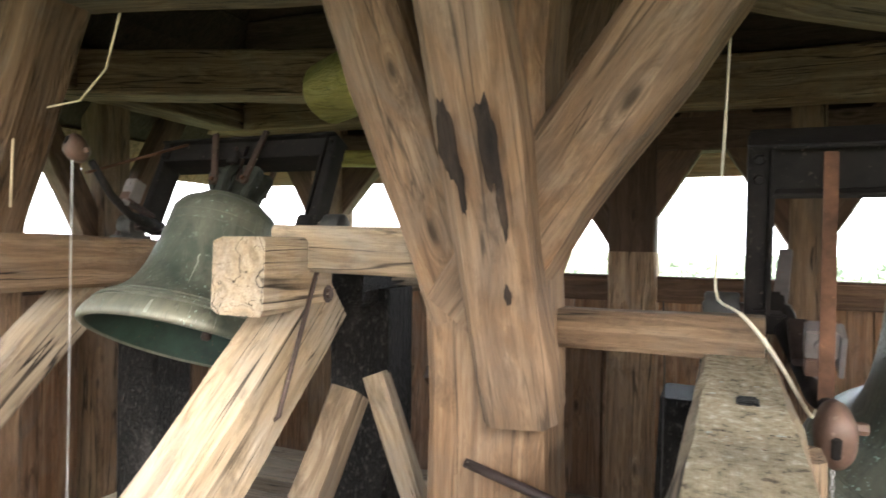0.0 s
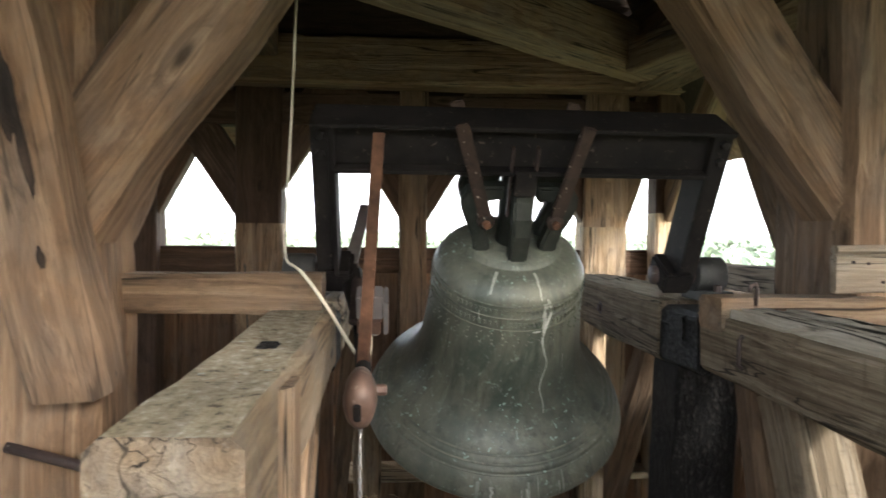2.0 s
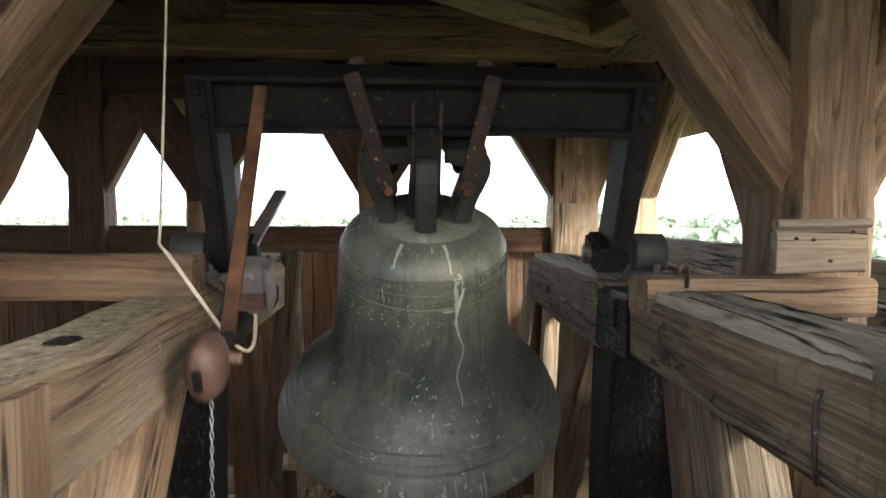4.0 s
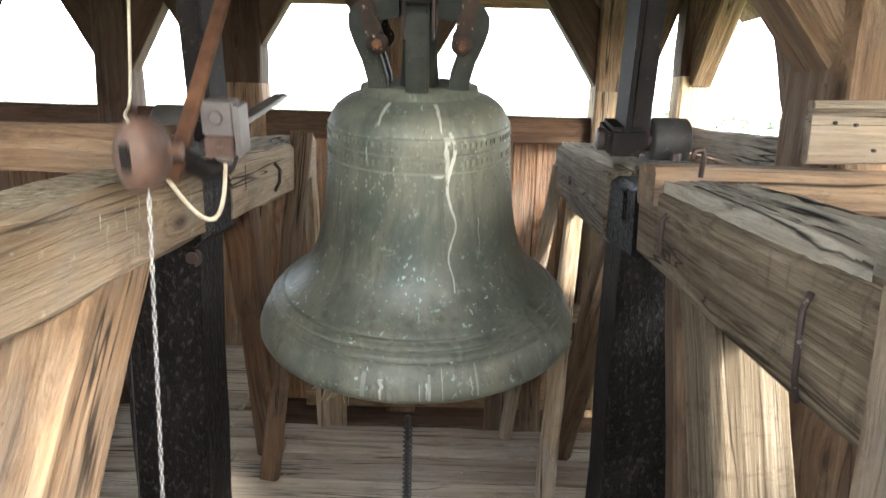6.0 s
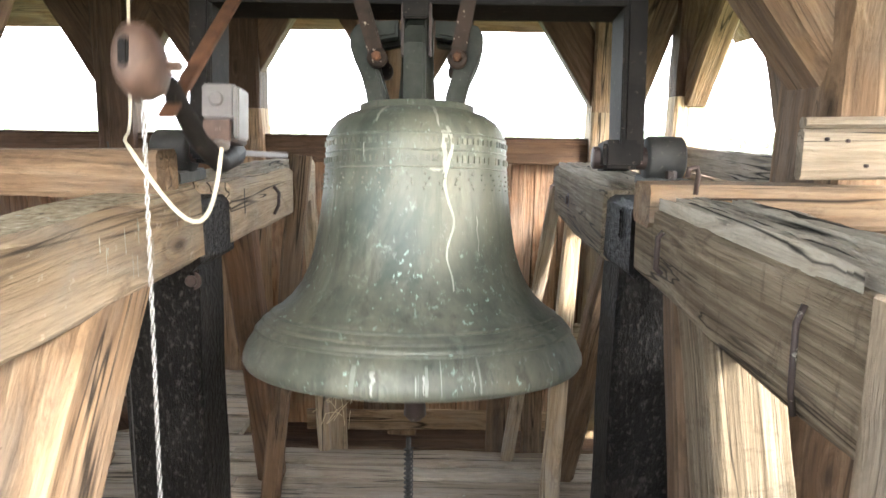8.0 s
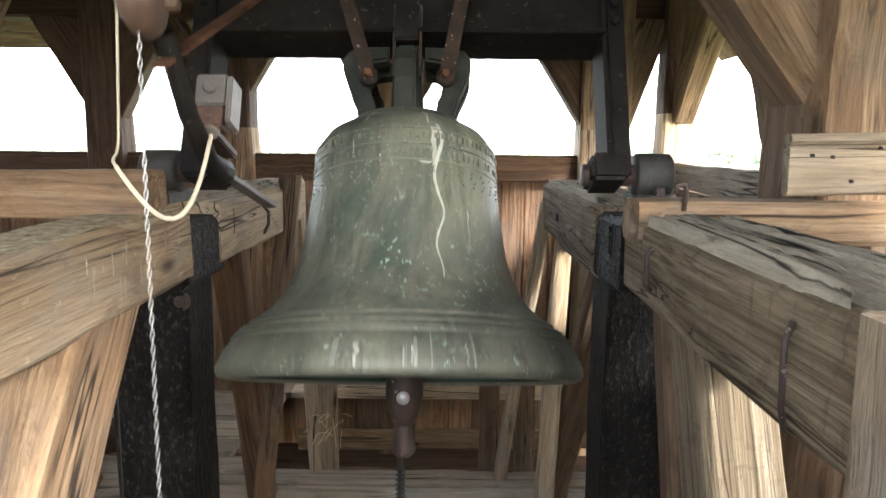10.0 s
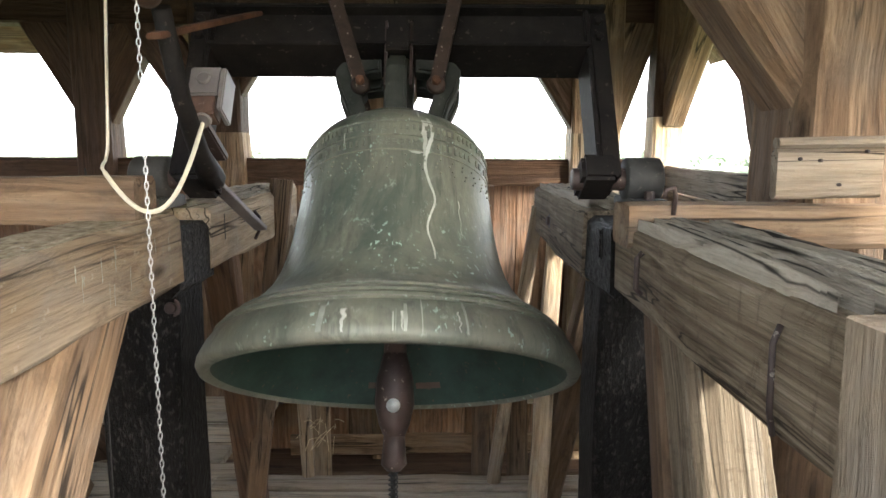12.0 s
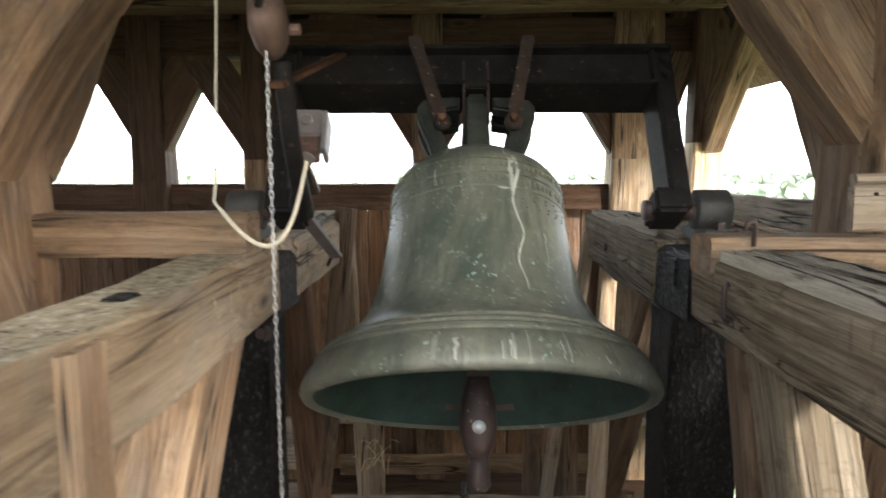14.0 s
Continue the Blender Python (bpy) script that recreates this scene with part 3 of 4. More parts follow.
# south eave raised, out of view, to let daylight in
c = [(XW - OUT, YS - 0.2, 3.22), (XE + OUT, YS - 0.2, 3.22), (XE + OUT, YN + OUT, EAVE), (XW - OUT, YN + OUT, EAVE)]
r0, r1 = (cx - 0.5, cy, top), (cx + 0.5, cy, top)
slope(c[0], c[1], r0, r1)
slope((XE + OUT, YS - 0.2, EAVE - 0.05), (XE + OUT, YN + OUT, EAVE - 0.05), r1, r1)
# unseen fillers between the raised south eave and the side slopes
for a, e in (((XE + OUT, YS - 0.2), r1), ((XW - OUT, YS - 0.2), r0)):
    v = [Vector((*a, 3.22)), Vector((*a, EAVE)), Vector(e)]
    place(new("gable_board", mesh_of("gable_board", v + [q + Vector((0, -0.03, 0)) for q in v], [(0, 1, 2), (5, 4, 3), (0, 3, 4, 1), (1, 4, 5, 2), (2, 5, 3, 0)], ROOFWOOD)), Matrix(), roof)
slope(c[2], c[3], r1, r0)
slope(c[3], (XW - OUT, YS - 0.2, EAVE), r0, r0)

# ---------------------------------------------------------------- inner posts with spreading braces
def spreading_post(name, x, y0, material, arms, label, shaft=0.3):
    t = thing(name, (x, y0, FLOOR), label, "post")
    timber("shaft", (x, y0, FLOOR), (x, y0, 3.1), shaft, 0.27, material, t, up=(0, 1, 0), chamfer=0.03, wobble=0.012)
    for p0, p1, w, h, mat in arms:
        timber("brace", p0, p1, w, h, mat, t, up=(0, 1, 0), chamfer=0.025, wobble=0.014)
    return t


# (the braces lean out on all sides)
post_p = spreading_post("king_post", 0.02, 3.2, DEEP, [
    ((-0.04, 3.13, 1.87), (0.85, 3.1, 3.1), 0.21, 0.2, DEEP),
    ((-0.03, 3.14, 1.87), (-0.5, 3.14, 3.1), 0.2, 0.18, DEEP),
    ((0.128, 3.075, 1.655), (0.052, 2.62, 2.95), 0.175, 0.15, DEEP),
    ((0.05, 3.3, 2.0), (0.12, 3.9, 2.9), 0.22, 0.16, DEEP)],
    "thick oak post with four spreading braces and dark scorch marks")
spreading_post("king_post", 2.14, 3.4, DEEP, [
    ((2.188, 3.4, 1.981), (1.45, 3.4, 3.03), 0.2, 0.2, DEEP),
    ((2.15, 3.41, 1.97), (2.68, 3.4, 2.98), 0.2, 0.18, DEEP),
    ((2.14, 3.45, 1.9), (2.14, 4.1, 2.95), 0.18, 0.16, DEEP)],
    "thick oak post with spreading braces behind a nailed board", 0.22)
spreading_post("king_post", -2.2, 3.3, DEEP, [
    ((-2.1, 3.2, 1.9), (-1.55, 3.15, 2.95), 0.22, 0.2, DEEP),
    ((-2.25, 3.2, 1.9), (-2.75, 3.2, 2.95), 0.22, 0.2, DEEP)],
    "thick oak post with two spreading braces")

# ---------------------------------------------------------------- bell frames


def frame_beam(t, x0, x1, ya, yb, ztop, high, material, label=""):
    x, z = (x0 + x1) / 2, ztop - high / 2
    return timber("beam", (x, ya, z), (x, yb, z), x1 - x0, high, material, t, label, chamfer=0.015, wobble=0.01, ends=0.02)


frame_w = thing("bell_frame", (0.58, 3.45, FLOOR), "dusty oak trestle of the bell frame with tarred post", "bell frame", "bell frame trestles")
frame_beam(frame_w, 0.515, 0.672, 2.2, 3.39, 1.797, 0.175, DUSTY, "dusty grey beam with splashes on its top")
frame_beam(frame_w, 0.49, 0.668, 3.59, 4.72, 1.8, 0.17, PALE, "pale split beam end")
frame_beam(frame_w, 0.505, 0.664, 3.37, 3.61, 1.77, 0.16, TAR, "tar-stained middle of the beam")
timber("post", (0.47, 3.66, FLOOR), (0.5, 3.62, 1.63), 0.21, 0.2, TAR, frame_w, "tar-black upright", up=(0, 1, 0))
timber("strut", (0.585, 3.09, 1.72), (0.56, 2.2, 0.52), 0.15, 0.2, OAK, frame_w, up=(1, 0, 0), turn=90)
timber("strut", (0.694, 4.32, 1.835), (0.56, 4.24, FLOOR), 0.075, 0.05, OAK, frame_w, up=(0, 1, 0))
timber("strut", (0.57, 3.95, 1.66), (0.52, 4.45, FLOOR), 0.1, 0.09, RED, frame_w, up=(0, 1, 0))
timber("strut", (0.64, 4.66, 1.66), (0.7, 4.66, FLOOR), 0.05, 0.07, PALE, frame_w, up=(0, 1, 0))
timber("post", (0.635, 2.47, FLOOR), (0.64, 2.475, 1.79), 0.1, 0.09, OAK, frame_w, "brown upright let into the beam's flank", up=(0, 1, 0))
# raised tar blocks stand in for the shaded holes of mortise and slot
part("mortise", box(0.035, 0.06, 0.012, 0.003, (0.6, 2.72, 1.797)), TAR, frame_w, "raised dark block for an empty mortise")
part("slot", box(0.01, 0.012, 0.075, 0.002, (0.668, 3.7, 1.735)), TAR, frame_w, "narrow raised dark block for a slot")
timber("rail", (0.16, 3.26, 1.843), (0.645, 3.26, 1.843), 0.11, 0.098, OAK, frame_w, "oak rail that ties the post to the beam")

frame_e = thing("bell_frame", (1.74, 3.45, FLOOR), "weathered oak trestle of the bell frame with tarred post", "bell frame", "bell frame trestles")
frame_beam(frame_e, 1.652, 1.83, 2.42, 3.36, 1.797, 0.17, WEATHERED, "deeply cracked grey beam")
frame_beam(frame_e, 1.652, 1.82, 3.58, 4.6, 1.797, 0.19, WEATHERED, "grey split beam end")
frame_beam(frame_e, 1.656, 1.82, 3.34, 3.6, 1.775, 0.175, TAR, "tar-stained middle of the beam")
timber("post", (1.79, 3.7, FLOOR), (1.78, 3.6, 1.62), 0.2, 0.2, TAR, frame_e, "tar-black upright", up=(0, 1, 0))
timber("post", (1.732, 2.33, FLOOR), (1.732, 2.345, 1.805), 0.185, 0.15, PALE, frame_e, "pale upright at the beam's end", up=(0, 1, 0))
timber("strut", (1.75, 3.02, 1.64), (1.77, 2.55, FLOOR), 0.13, 0.15, WEATHERED, frame_e, "sunlit split strut", up=(0, 1, 0))
timber("strut", (1.74, 3.16, 1.64), (1.78, 2.9, FLOOR), 0.1, 0.1, OAK, frame_e, up=(0, 1, 0))
timber("strut", (1.72, 4.45, 1.62), (1.62, 4.15, FLOOR), 0.06, 0.09, PALE, frame_e, up=(0, 1, 0))
timber("strut", (1.8, 4.0, 1.62), (1.72, 4.5, FLOOR), 0.1, 0.09, OAK, frame_e, up=(0, 1, 0))
timber("strut", (1.66, 4.56, 1.72), (1.5, 4.6, FLOOR), 0.05, 0.06, PALE, frame_e, up=(0, 1, 0))
# a tar block again in place of the mortise's dark hollow
part("mortise", box(0.016, 0.05, 0.075, 0.005, (1.653, 3.43, 1.73)), TAR, frame_e, "raised dark block for an empty mortise")
timber("rail", (1.655, 3.26, 1.795), (2.195, 3.26, 1.795), 0.13, 0.09, OAK, frame_e, "scratched oak rail on the beam")

frame_m = thing("bell_frame", (-0.57, 3.45, FLOOR), "pale oak trestle of the smaller bell with a block end", "bell frame", "bell frame trestles")
frame_beam(frame_m, -0.655, -0.495, 2.9, 3.22, 2.053, 0.2, PALE, "pale beam with a squared block end")
frame_beam(frame_m, -0.65, -0.5, 3.58, 4.1, 2.04, 0.17, GREY)
frame_beam(frame_m, -0.645, -0.505, 3.4, 3.6, 2.02, 0.17, TAR)
timber("strut", (-0.575, 3.25, 1.9), (-0.575, 1.62, FLOOR), 0.155, 0.2, PALE, frame_m, up=(1, 0, 0), turn=90)
timber("post", (-0.565, 3.6, FLOOR), (-0.565, 3.6, 1.9), 0.22, 0.2, TAR, frame_m, "tar-black upright", up=(0, 1, 0))
timber("strut", (-0.47, 3.3, 1.6), (-0.66, 2.75, FLOOR), 0.09, 0.12, GREY, frame_m, up=(0, 1, 0))
timber("strut", (-0.5, 3.5, 1.62), (-0.31, 3.5, 1.15), 0.075, 0.08, PALE, frame_m, up=(0, 1, 0))
timber("strut", (-0.31, 3.5, 1.16), (-0.06, 3.5, FLOOR), 0.074, 0.079, PALE, frame_m, up=(0, 1, 0))
timber("strut", (-0.48, 3.95, 1.9), (-0.25, 4.5, FLOOR), 0.12, 0.14, OAK, frame_m, up=(0, 1, 0))
timber("strut", (-0.52, 3.72, 1.62), (-0.75, 3.9, FLOOR), 0.09, 0.1, OAK, frame_m, up=(0, 1, 0))
timber("brace", (-0.62, 4.3, 1.5), (-0.3, 4.9, FLOOR), 0.12, 0.1, DARK, frame_m, up=(0, 1, 0))
timber("rail", (-0.62, 3.16, 2.03), (-0.05, 3.16, 2.02), 0.12, 0.13, PALE, frame_m)

frame_f = thing("bell_frame", (-1.56, 3.45, FLOOR), "dark oak trestle of the smaller bell", "bell frame", "bell frame trestles")
frame_beam(frame_f, -1.64, -1.47, 2.9, 4.7, 2.05, 0.18, OAK)
timber("strut", (-1.555, 3.3, 1.88), (-1.56, 1.8, FLOOR), 0.13, 0.15, GREY, frame_f, up=(1, 0, 0), turn=90)
timber("post", (-1.55, 3.6, FLOOR), (-1.55, 3.6, 1.9), 0.2, 0.2, TAR, frame_f, "tar-black upright", up=(0, 1, 0))
timber("rail", (-2.1, 3.26, 1.96), (-1.5, 3.26, 1.96), 0.14, 0.2, DARK, frame_f)

# scorch marks on the front brace of the thick post
front = [o for o in post_p.children if o.name.startswith("brace")][2]
for k, (sx, sy, long, wide) in enumerate(((0.66, -0.05, 0.17, 0.02), (0.58, -0.035, 0.13, 0.009), (0.65, 0.035, 0.19, 0.022), (0.55, 0.045, 0.18, 0.01), (0.33, 0.03, 0.05, 0.008))):
    v = [(sx, sy, 0)]
    for i in range(22):
        a = 2 * math.pi * i / 22
        r = 1 + 0.4 * noise.noise((math.cos(a) * 2.5, math.sin(a) * 2.5, k * 5.0))
        v.append((sx + long / 2 * r * math.cos(a), sy + wide * r * math.sin(a), 0))
    me = mesh_of("scorch_mark", [(x, y1, -0.083 - 0.004 * abs(noise.noise((x * 5, y1 * 9, 1.0)))) for x, y1, _ in v], [(0, (i + 1) % 22 + 1, i + 1) for i in range(22)], CHAR)
    ob = new("scorch_mark", me)
    ob.parent = front
    ob["label"] = "charred dark mark"


def splinters(name, parent, x0, x1, ya, yb, z, count, material, rng):
    """Raised slivers of split grain on a weathered top."""
    bm = bmesh.new()
    lanes = int((x1 - x0) / 0.0115)
    for k in range(count):
        x = x0 + (x1 - x0) * (k % lanes + 0.5 + rng.uniform(-0.12, 0.12)) / lanes
        ln, w, h = rng.uniform(0.12, 0.42), rng.uniform(0.0028, 0.0046), rng.uniform(0.003, 0.013)
        y1 = rng.uniform(ya, yb - ln)
        pts = [(x + 0.005 * noise.noise((q * 0.7, k, 0.0)), y1 + ln * q / 5, z) for q in range(6)]
        rows = []
        for q, (px, py, pz) in enumerate(pts):
            f = 1 - abs(q - 2.5) / 3.2
            rows.append([bm.verts.new((px - w * f, py, pz - 0.022)), bm.verts.new((px, py, pz + h * f)), bm.verts.new((px + w * f, py, pz - 0.022))])
        for r0, r1 in zip(rows, rows[1:]):
            for e in range(2):
                bm.faces.new((r0[e], r0[e + 1], r1[e + 1], r1[e]))
    turn = Matrix.Rotation(radians(90), 4, "Z")
    bmesh.ops.transform(bm, matrix=turn.inverted(), verts=bm.verts)
    return tagged(part(name, bm, material, parent, "", False, turn), kind="stuff")


# weathered slivers, paler than their beams: skylight on the tops is in the colour
splinters("splinter", frame_e, 1.662, 1.82, 2.42, 3.2, 1.812, 120, SILVER, random.Random(31))
splinters("splinter", frame_e, 1.662, 1.81, 3.6, 4.6, 1.81, 90, SILVER, random.Random(32))
splinters("splinter", frame_w, 0.5, 0.66, 3.6, 4.7, 1.803, 40, SILVER, random.Random(33))


def crumbs(name, label, boxes, count, material, rng, size=0.006):
    """Small flat crumbs that lie on the timbers."""
    bm = bmesh.new()
    for k in range(count):
        x0, x1, ya, yb, z = rng.choice(boxes)
        g = bmesh.ops.create_icosphere(bm, subdivisions=1, radius=size * rng.uniform(0.35, 1.3))["verts"]
        sq = Matrix.Translation((rng.uniform(x0, x1), rng.uniform(ya, yb), z)) @ Matrix.Rotation(rng.uniform(0, 6), 4, "Z") @ Matrix.Diagonal((1.5, 0.9, 0.25, 1))
        bmesh.ops.transform(bm, matrix=sq, verts=g)
    me = bpy.data.meshes.new(name)
    bm.to_mesh(me)
    bm.free()
    me.materials.append(material)
    return tagged(new(name, me), label, "dirt", kind="stuff")


TOPS = [(0.54, 0.65, 2.22, 3.1, 1.799), (0.54, 0.65, 2.22, 2.7, 1.799)]
crumbs("dust_crumbs", "grey dust and crumbs on the beam", TOPS, 170, GREY, random.Random(41), 0.003)
crumbs("bird_droppings", "white bird droppings on the beams and floor", [(0.54, 0.65, 2.3, 3.1, 1.799), (1.67, 1.81, 2.45, 4.5, 1.8), (0.2, 2.0, 3.2, 4.5, FLOOR + 0.002), (0.5, 0.66, 3.6, 4.6, 1.803)], 46, LIME, random.Random(42), 0.004)

# white runs down the inner flank of the dusty beam
drip_rng = random.Random(51)
for k in range(14):
    y1, z0, ln = drip_rng.uniform(2.8, 3.3), drip_rng.uniform(1.7, 1.785), drip_rng.uniform(0.012, 0.05)
    w = drip_rng.uniform(0.0012, 0.003)
    rows = [(y1 + 0.003 * noise.noise((i * 0.5, k, 0.0)), z0 - ln * i / 6, w * (0.2 + 1.4 * abs(noise.noise((i * 1.7, k, 4.0))))) for i in range(7)]
    v = [(0.6795, a + q * b2, z) for a, z, b2 in rows for q in (-1, 1)]
    place(new("lime_run", mesh_of("lime_run", v, [(2 * i, 2 * i + 2, 2 * i + 3, 2 * i + 1) for i in range(6)], DULLIME)), Matrix(), frame_w, "thin white run on the beam")

# ---------------------------------------------------------------- bells
AXIS = Vector((1.16, 3.54, 1.876))
AXIS_SMALL = Vector((-1.12, 3.5, 2.1))
OUTER = [(0.39, -0.505), (0.4, -0.515), (0.414, -0.512), (0.421, -0.5), (0.42, -0.485), (0.408, -0.456), (0.392, -0.432), (0.386, -0.428), (0.388, -0.42), (0.38, -0.412),
         (0.372, -0.41), (0.371, -0.402), (0.36, -0.396), (0.352, -0.392), (0.35, -0.385), (0.335, -0.376), (0.306, -0.35), (0.282, -0.318), (0.264, -0.28),
         (0.251, -0.235), (0.242, -0.185), (0.235, -0.13), (0.229, -0.075), (0.2265, -0.045), (0.2255, -0.03), (0.2245, -0.005), (0.2235, 0.02),
         (0.222, 0.034), (0.218, 0.045), (0.211, 0.058), (0.198, 0.076), (0.175, 0.092), (0.148, 0.102), (0.143, 0.104), (0.142, 0.118), (0.0005, 0.12)]
INNER = [(0.39, -0.505), (0.372, -0.48), (0.34, -0.43), (0.3, -0.375), (0.262, -0.31), (0.235, -0.24), (0.218, -0.15), (0.205, -0.05), (0.19, 0.02), (0.15, 0.06), (0.0005, 0.075)]


def outer_radius(z):
    for (r0, z0), (r1, z1) in zip(OUTER[3:], OUTER[4:]):
        if z0 <= z <= z1:
            return r0 + (r1 - r0) * (z - z0) / max(1e-6, z1 - z0)
    return 0.4


def letters(text, size, deep):
    """Raised letters in the x-y plane, as a bmesh."""
    cu = bpy.data.curves.new("lettering", "FONT")
    cu.body, cu.size, cu.extrude, cu.resolution_u, cu.space_character = text, size, deep, 2, 1.15
    ob = bpy.data.objects.new("lettering", cu)
    bm = bmesh.new()
    me = ob.to_mesh()
    bm.from_mesh(me)
    ob.to_mesh_clear()
    bpy.data.objects.remove(ob)
    return bm


def make_bell(name, at, s, label, rng, streaks, fat=1.0):
    """A swinging bell on its cranked iron headstock, built at rest round its axis of swing."""
    b = thing(name, at, label, "bell", "bells")
    M = Matrix.Translation(at) @ Matrix.Scale(s, 4)

    def p(n, bm, mat, lab="", smooth=False, parent=b):
        bmesh.ops.scale(bm, vec=(s, s, s), verts=bm.verts)
        return part(n, bm, mat, parent, lab, smooth, Matrix.Translation(at))

    body = p("bell_body", lathe([(r * fat, 0.12 + (z - 0.12) * fat) for r, z in OUTER], 96), BRONZE, "green patinated bronze with pale runs", True)
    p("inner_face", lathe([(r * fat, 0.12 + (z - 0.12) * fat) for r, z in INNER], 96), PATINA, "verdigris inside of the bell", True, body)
    for r, z in ((0.3905, -0.427), (0.373, -0.406), (0.353, -0.389), (0.2253, -0.041), (0.2238, -0.003), (0.2215, 0.034)):
        zz = 0.12 + (z - 0.12) * fat
        p("moulding", lathe([(r * fat - 0.002, zz - 0.0035), (r * fat + 0.0028, zz - 0.001), (r * fat + 0.0028, zz + 0.001), (r * fat - 0.002, zz + 0.0035)], 96), BRONZE, "", False, body)
    # raised lettering that is too worn to read, as bars in two bands
    for z, high, count in () if fat > 1 else ((-0.022, 0.016, 92), (0.018, 0.014, 98)):
        bm = bmesh.new()
        for k in range(count):
            if z < 0 and -102 < (k * 360 / count) - 360 < -66:
                continue
            if rng.random() < 0.16:
                continue
            a = 2 * math.pi * k / count
            r = outer_radius(z) + 0.0015
            w = rng.uniform(0.004, 0.009)
            g = bmesh.ops.create_cube(bm, size=1.0)["verts"]
            bmesh.ops.scale(bm, vec=(0.0035, w, high * rng.uniform(0.75, 1)), verts=g)
            bmesh.ops.transform(bm, matrix=Matrix.Rotation(a, 4, "Z") @ Matrix.Translation((r, 0, z)), verts=g)
        tagged(p("inscription", bm, BRONZE, "worn raised lettering as bars", False, body), kind="stuff")
    if fat == 1:
        bmw = letters("REFORM", 0.022, 0.0025)
        for v in bmw.verts:
            a, r = radians(-97.0) + v.co.x / 0.226, outer_radius(-0.022) + 0.0005 + v.co.z
            v.co = (r * math.cos(a), r * math.sin(a), -0.03 + v.co.y)
        p("lettering", bmw, BRONZE, "worn raised letters of the inscription", False, body)
        # rust where the clapper strikes inside
        for a0, a1 in ((96, 104), (72, 83)):
            rows = [[(r * math.cos(radians(a)), r * math.sin(radians(a)), z) for a in np.linspace(a0, a1, 7)] for r, z in ((0.362, -0.465), (0.352, -0.45))]
            bm = bmesh.new()
            vs = [[bm.verts.new(q) for q in row] for row in rows]
            for k in range(6):
                bm.faces.new((vs[0][k], vs[0][k + 1], vs[1][k + 1], vs[1][k]))
            p("rust_stain", bm, RUST, "orange rust stain", True, body)
    # hanging tendrils of ornament under the bands
    bm = bmesh.new()
    for k in range(40 if fat == 1 else 0):
        a = 2 * math.pi * k / 40
        for q in range(4):
            z = -0.055 - 0.011 * q
            g = bmesh.ops.create_icosphere(bm, subdivisions=1, radius=0.0028)["verts"]
            off = 0.03 * math.sin(q * 1.9 + k)
            bmesh.ops.transform(bm, matrix=Matrix.Rotation(a + off, 4, "Z") @ Matrix.Translation((outer_radius(z) + 0.001, 0, z)), verts=g)
    if fat == 1:
        tagged(p("ornament", bm, BRONZE, "worn leaf ornament in relief", False, body), kind="stuff")
    # bird lime that ran down the flank
    for az, z0, z1, w in streaks:
        bm = bmesh.new()
        rows = []
        n = 36
        for i in range(n + 1):
            z = z0 + (z1 - z0) * i / n
            a = radians(az) + 0.25 * abs(z1 - z0) * noise.noise((i * 0.12, az, 3.0))
            half = w * (0.55 + 0.5 * abs(noise.noise((i * 0.6, az, 1.0)))) * (1 - 0.6 * i / n)
            r = outer_radius(z) * fat + 0.0022
            rows.append([bm.verts.new((r * math.cos(a + e * half / r), r * math.sin(a + e * half / r), 0.12 + (z - 0.12) * fat)) for e in (-1, 0, 1)])
        for r0, r1 in zip(rows, rows[1:]):
            for e in range(2):
                bm.faces.new((r0[e], r0[e + 1], r1[e + 1], r1[e]))
        p("lime_streak", bm, LIME, "white streak of bird lime", True, body)
    for k in range(15):
        az, top_z = radians(rng.uniform(-172, -8)), rng.uniform(-0.49, -0.43)
        w, n = rng.uniform(0.002, 0.013) * rng.random(), 6
        bm = bmesh.new()
        rows = []
        for i in range(n + 1):
            z = top_z + (-0.498 - top_z) * i / n
            r = outer_radius(z) * fat + 0.0015
            half = w * (0.6 + 0.6 * abs(noise.noise((i * 0.8, k, 2.0))))
            zz = 0.12 + (z - 0.12) * fat
            rows.append([bm.verts.new((r * math.cos(az + q * half / r), r * math.sin(az + q * half / r), zz)) for q in (-1, 1)])
        for r0, r1 in zip(rows, rows[1:]):
            bm.faces.new((r0[0], r0[1], r1[1], r1[0]))
        p("lip_streak", bm, DULLIME, "dull pale run on the lip", True, body)
    # crown: two broad ears on each side, a flat loop in front and behind, a post in the middle
    for e in (-1, 1):
        for yy in (-0.042, 0.042):
            ear = [(0.078, 0.108), (0.13, 0.108), (0.134, 0.14), (0.146, 0.18), (0.166, 0.22), (0.178, 0.252), (0.178, 0.282), (0.163, 0.304), (0.13, 0.314), (0.05, 0.316),
                   (0.05, 0.278), (0.098, 0.27), (0.112, 0.248), (0.104, 0.21), (0.09, 0.17), (0.08, 0.14)]
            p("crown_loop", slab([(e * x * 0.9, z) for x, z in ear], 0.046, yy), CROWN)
        loop = [(0.082, 0.108), (0.122, 0.108), (0.126, 0.15), (0.132, 0.2), (0.128, 0.25), (0.108, 0.292), (0.07, 0.316), (0.02, 0.316), (0.02, 0.28), (0.07, 0.27), (0.088, 0.24), (0.092, 0.19), (0.086, 0.15)]
        bm = slab([(e * y1, z) for y1, z in loop], 0.052, 0.0)
        bmesh.ops.transform(bm, matrix=Matrix.Rotation(radians(90), 4, "Z"), verts=bm.verts)
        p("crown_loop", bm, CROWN)
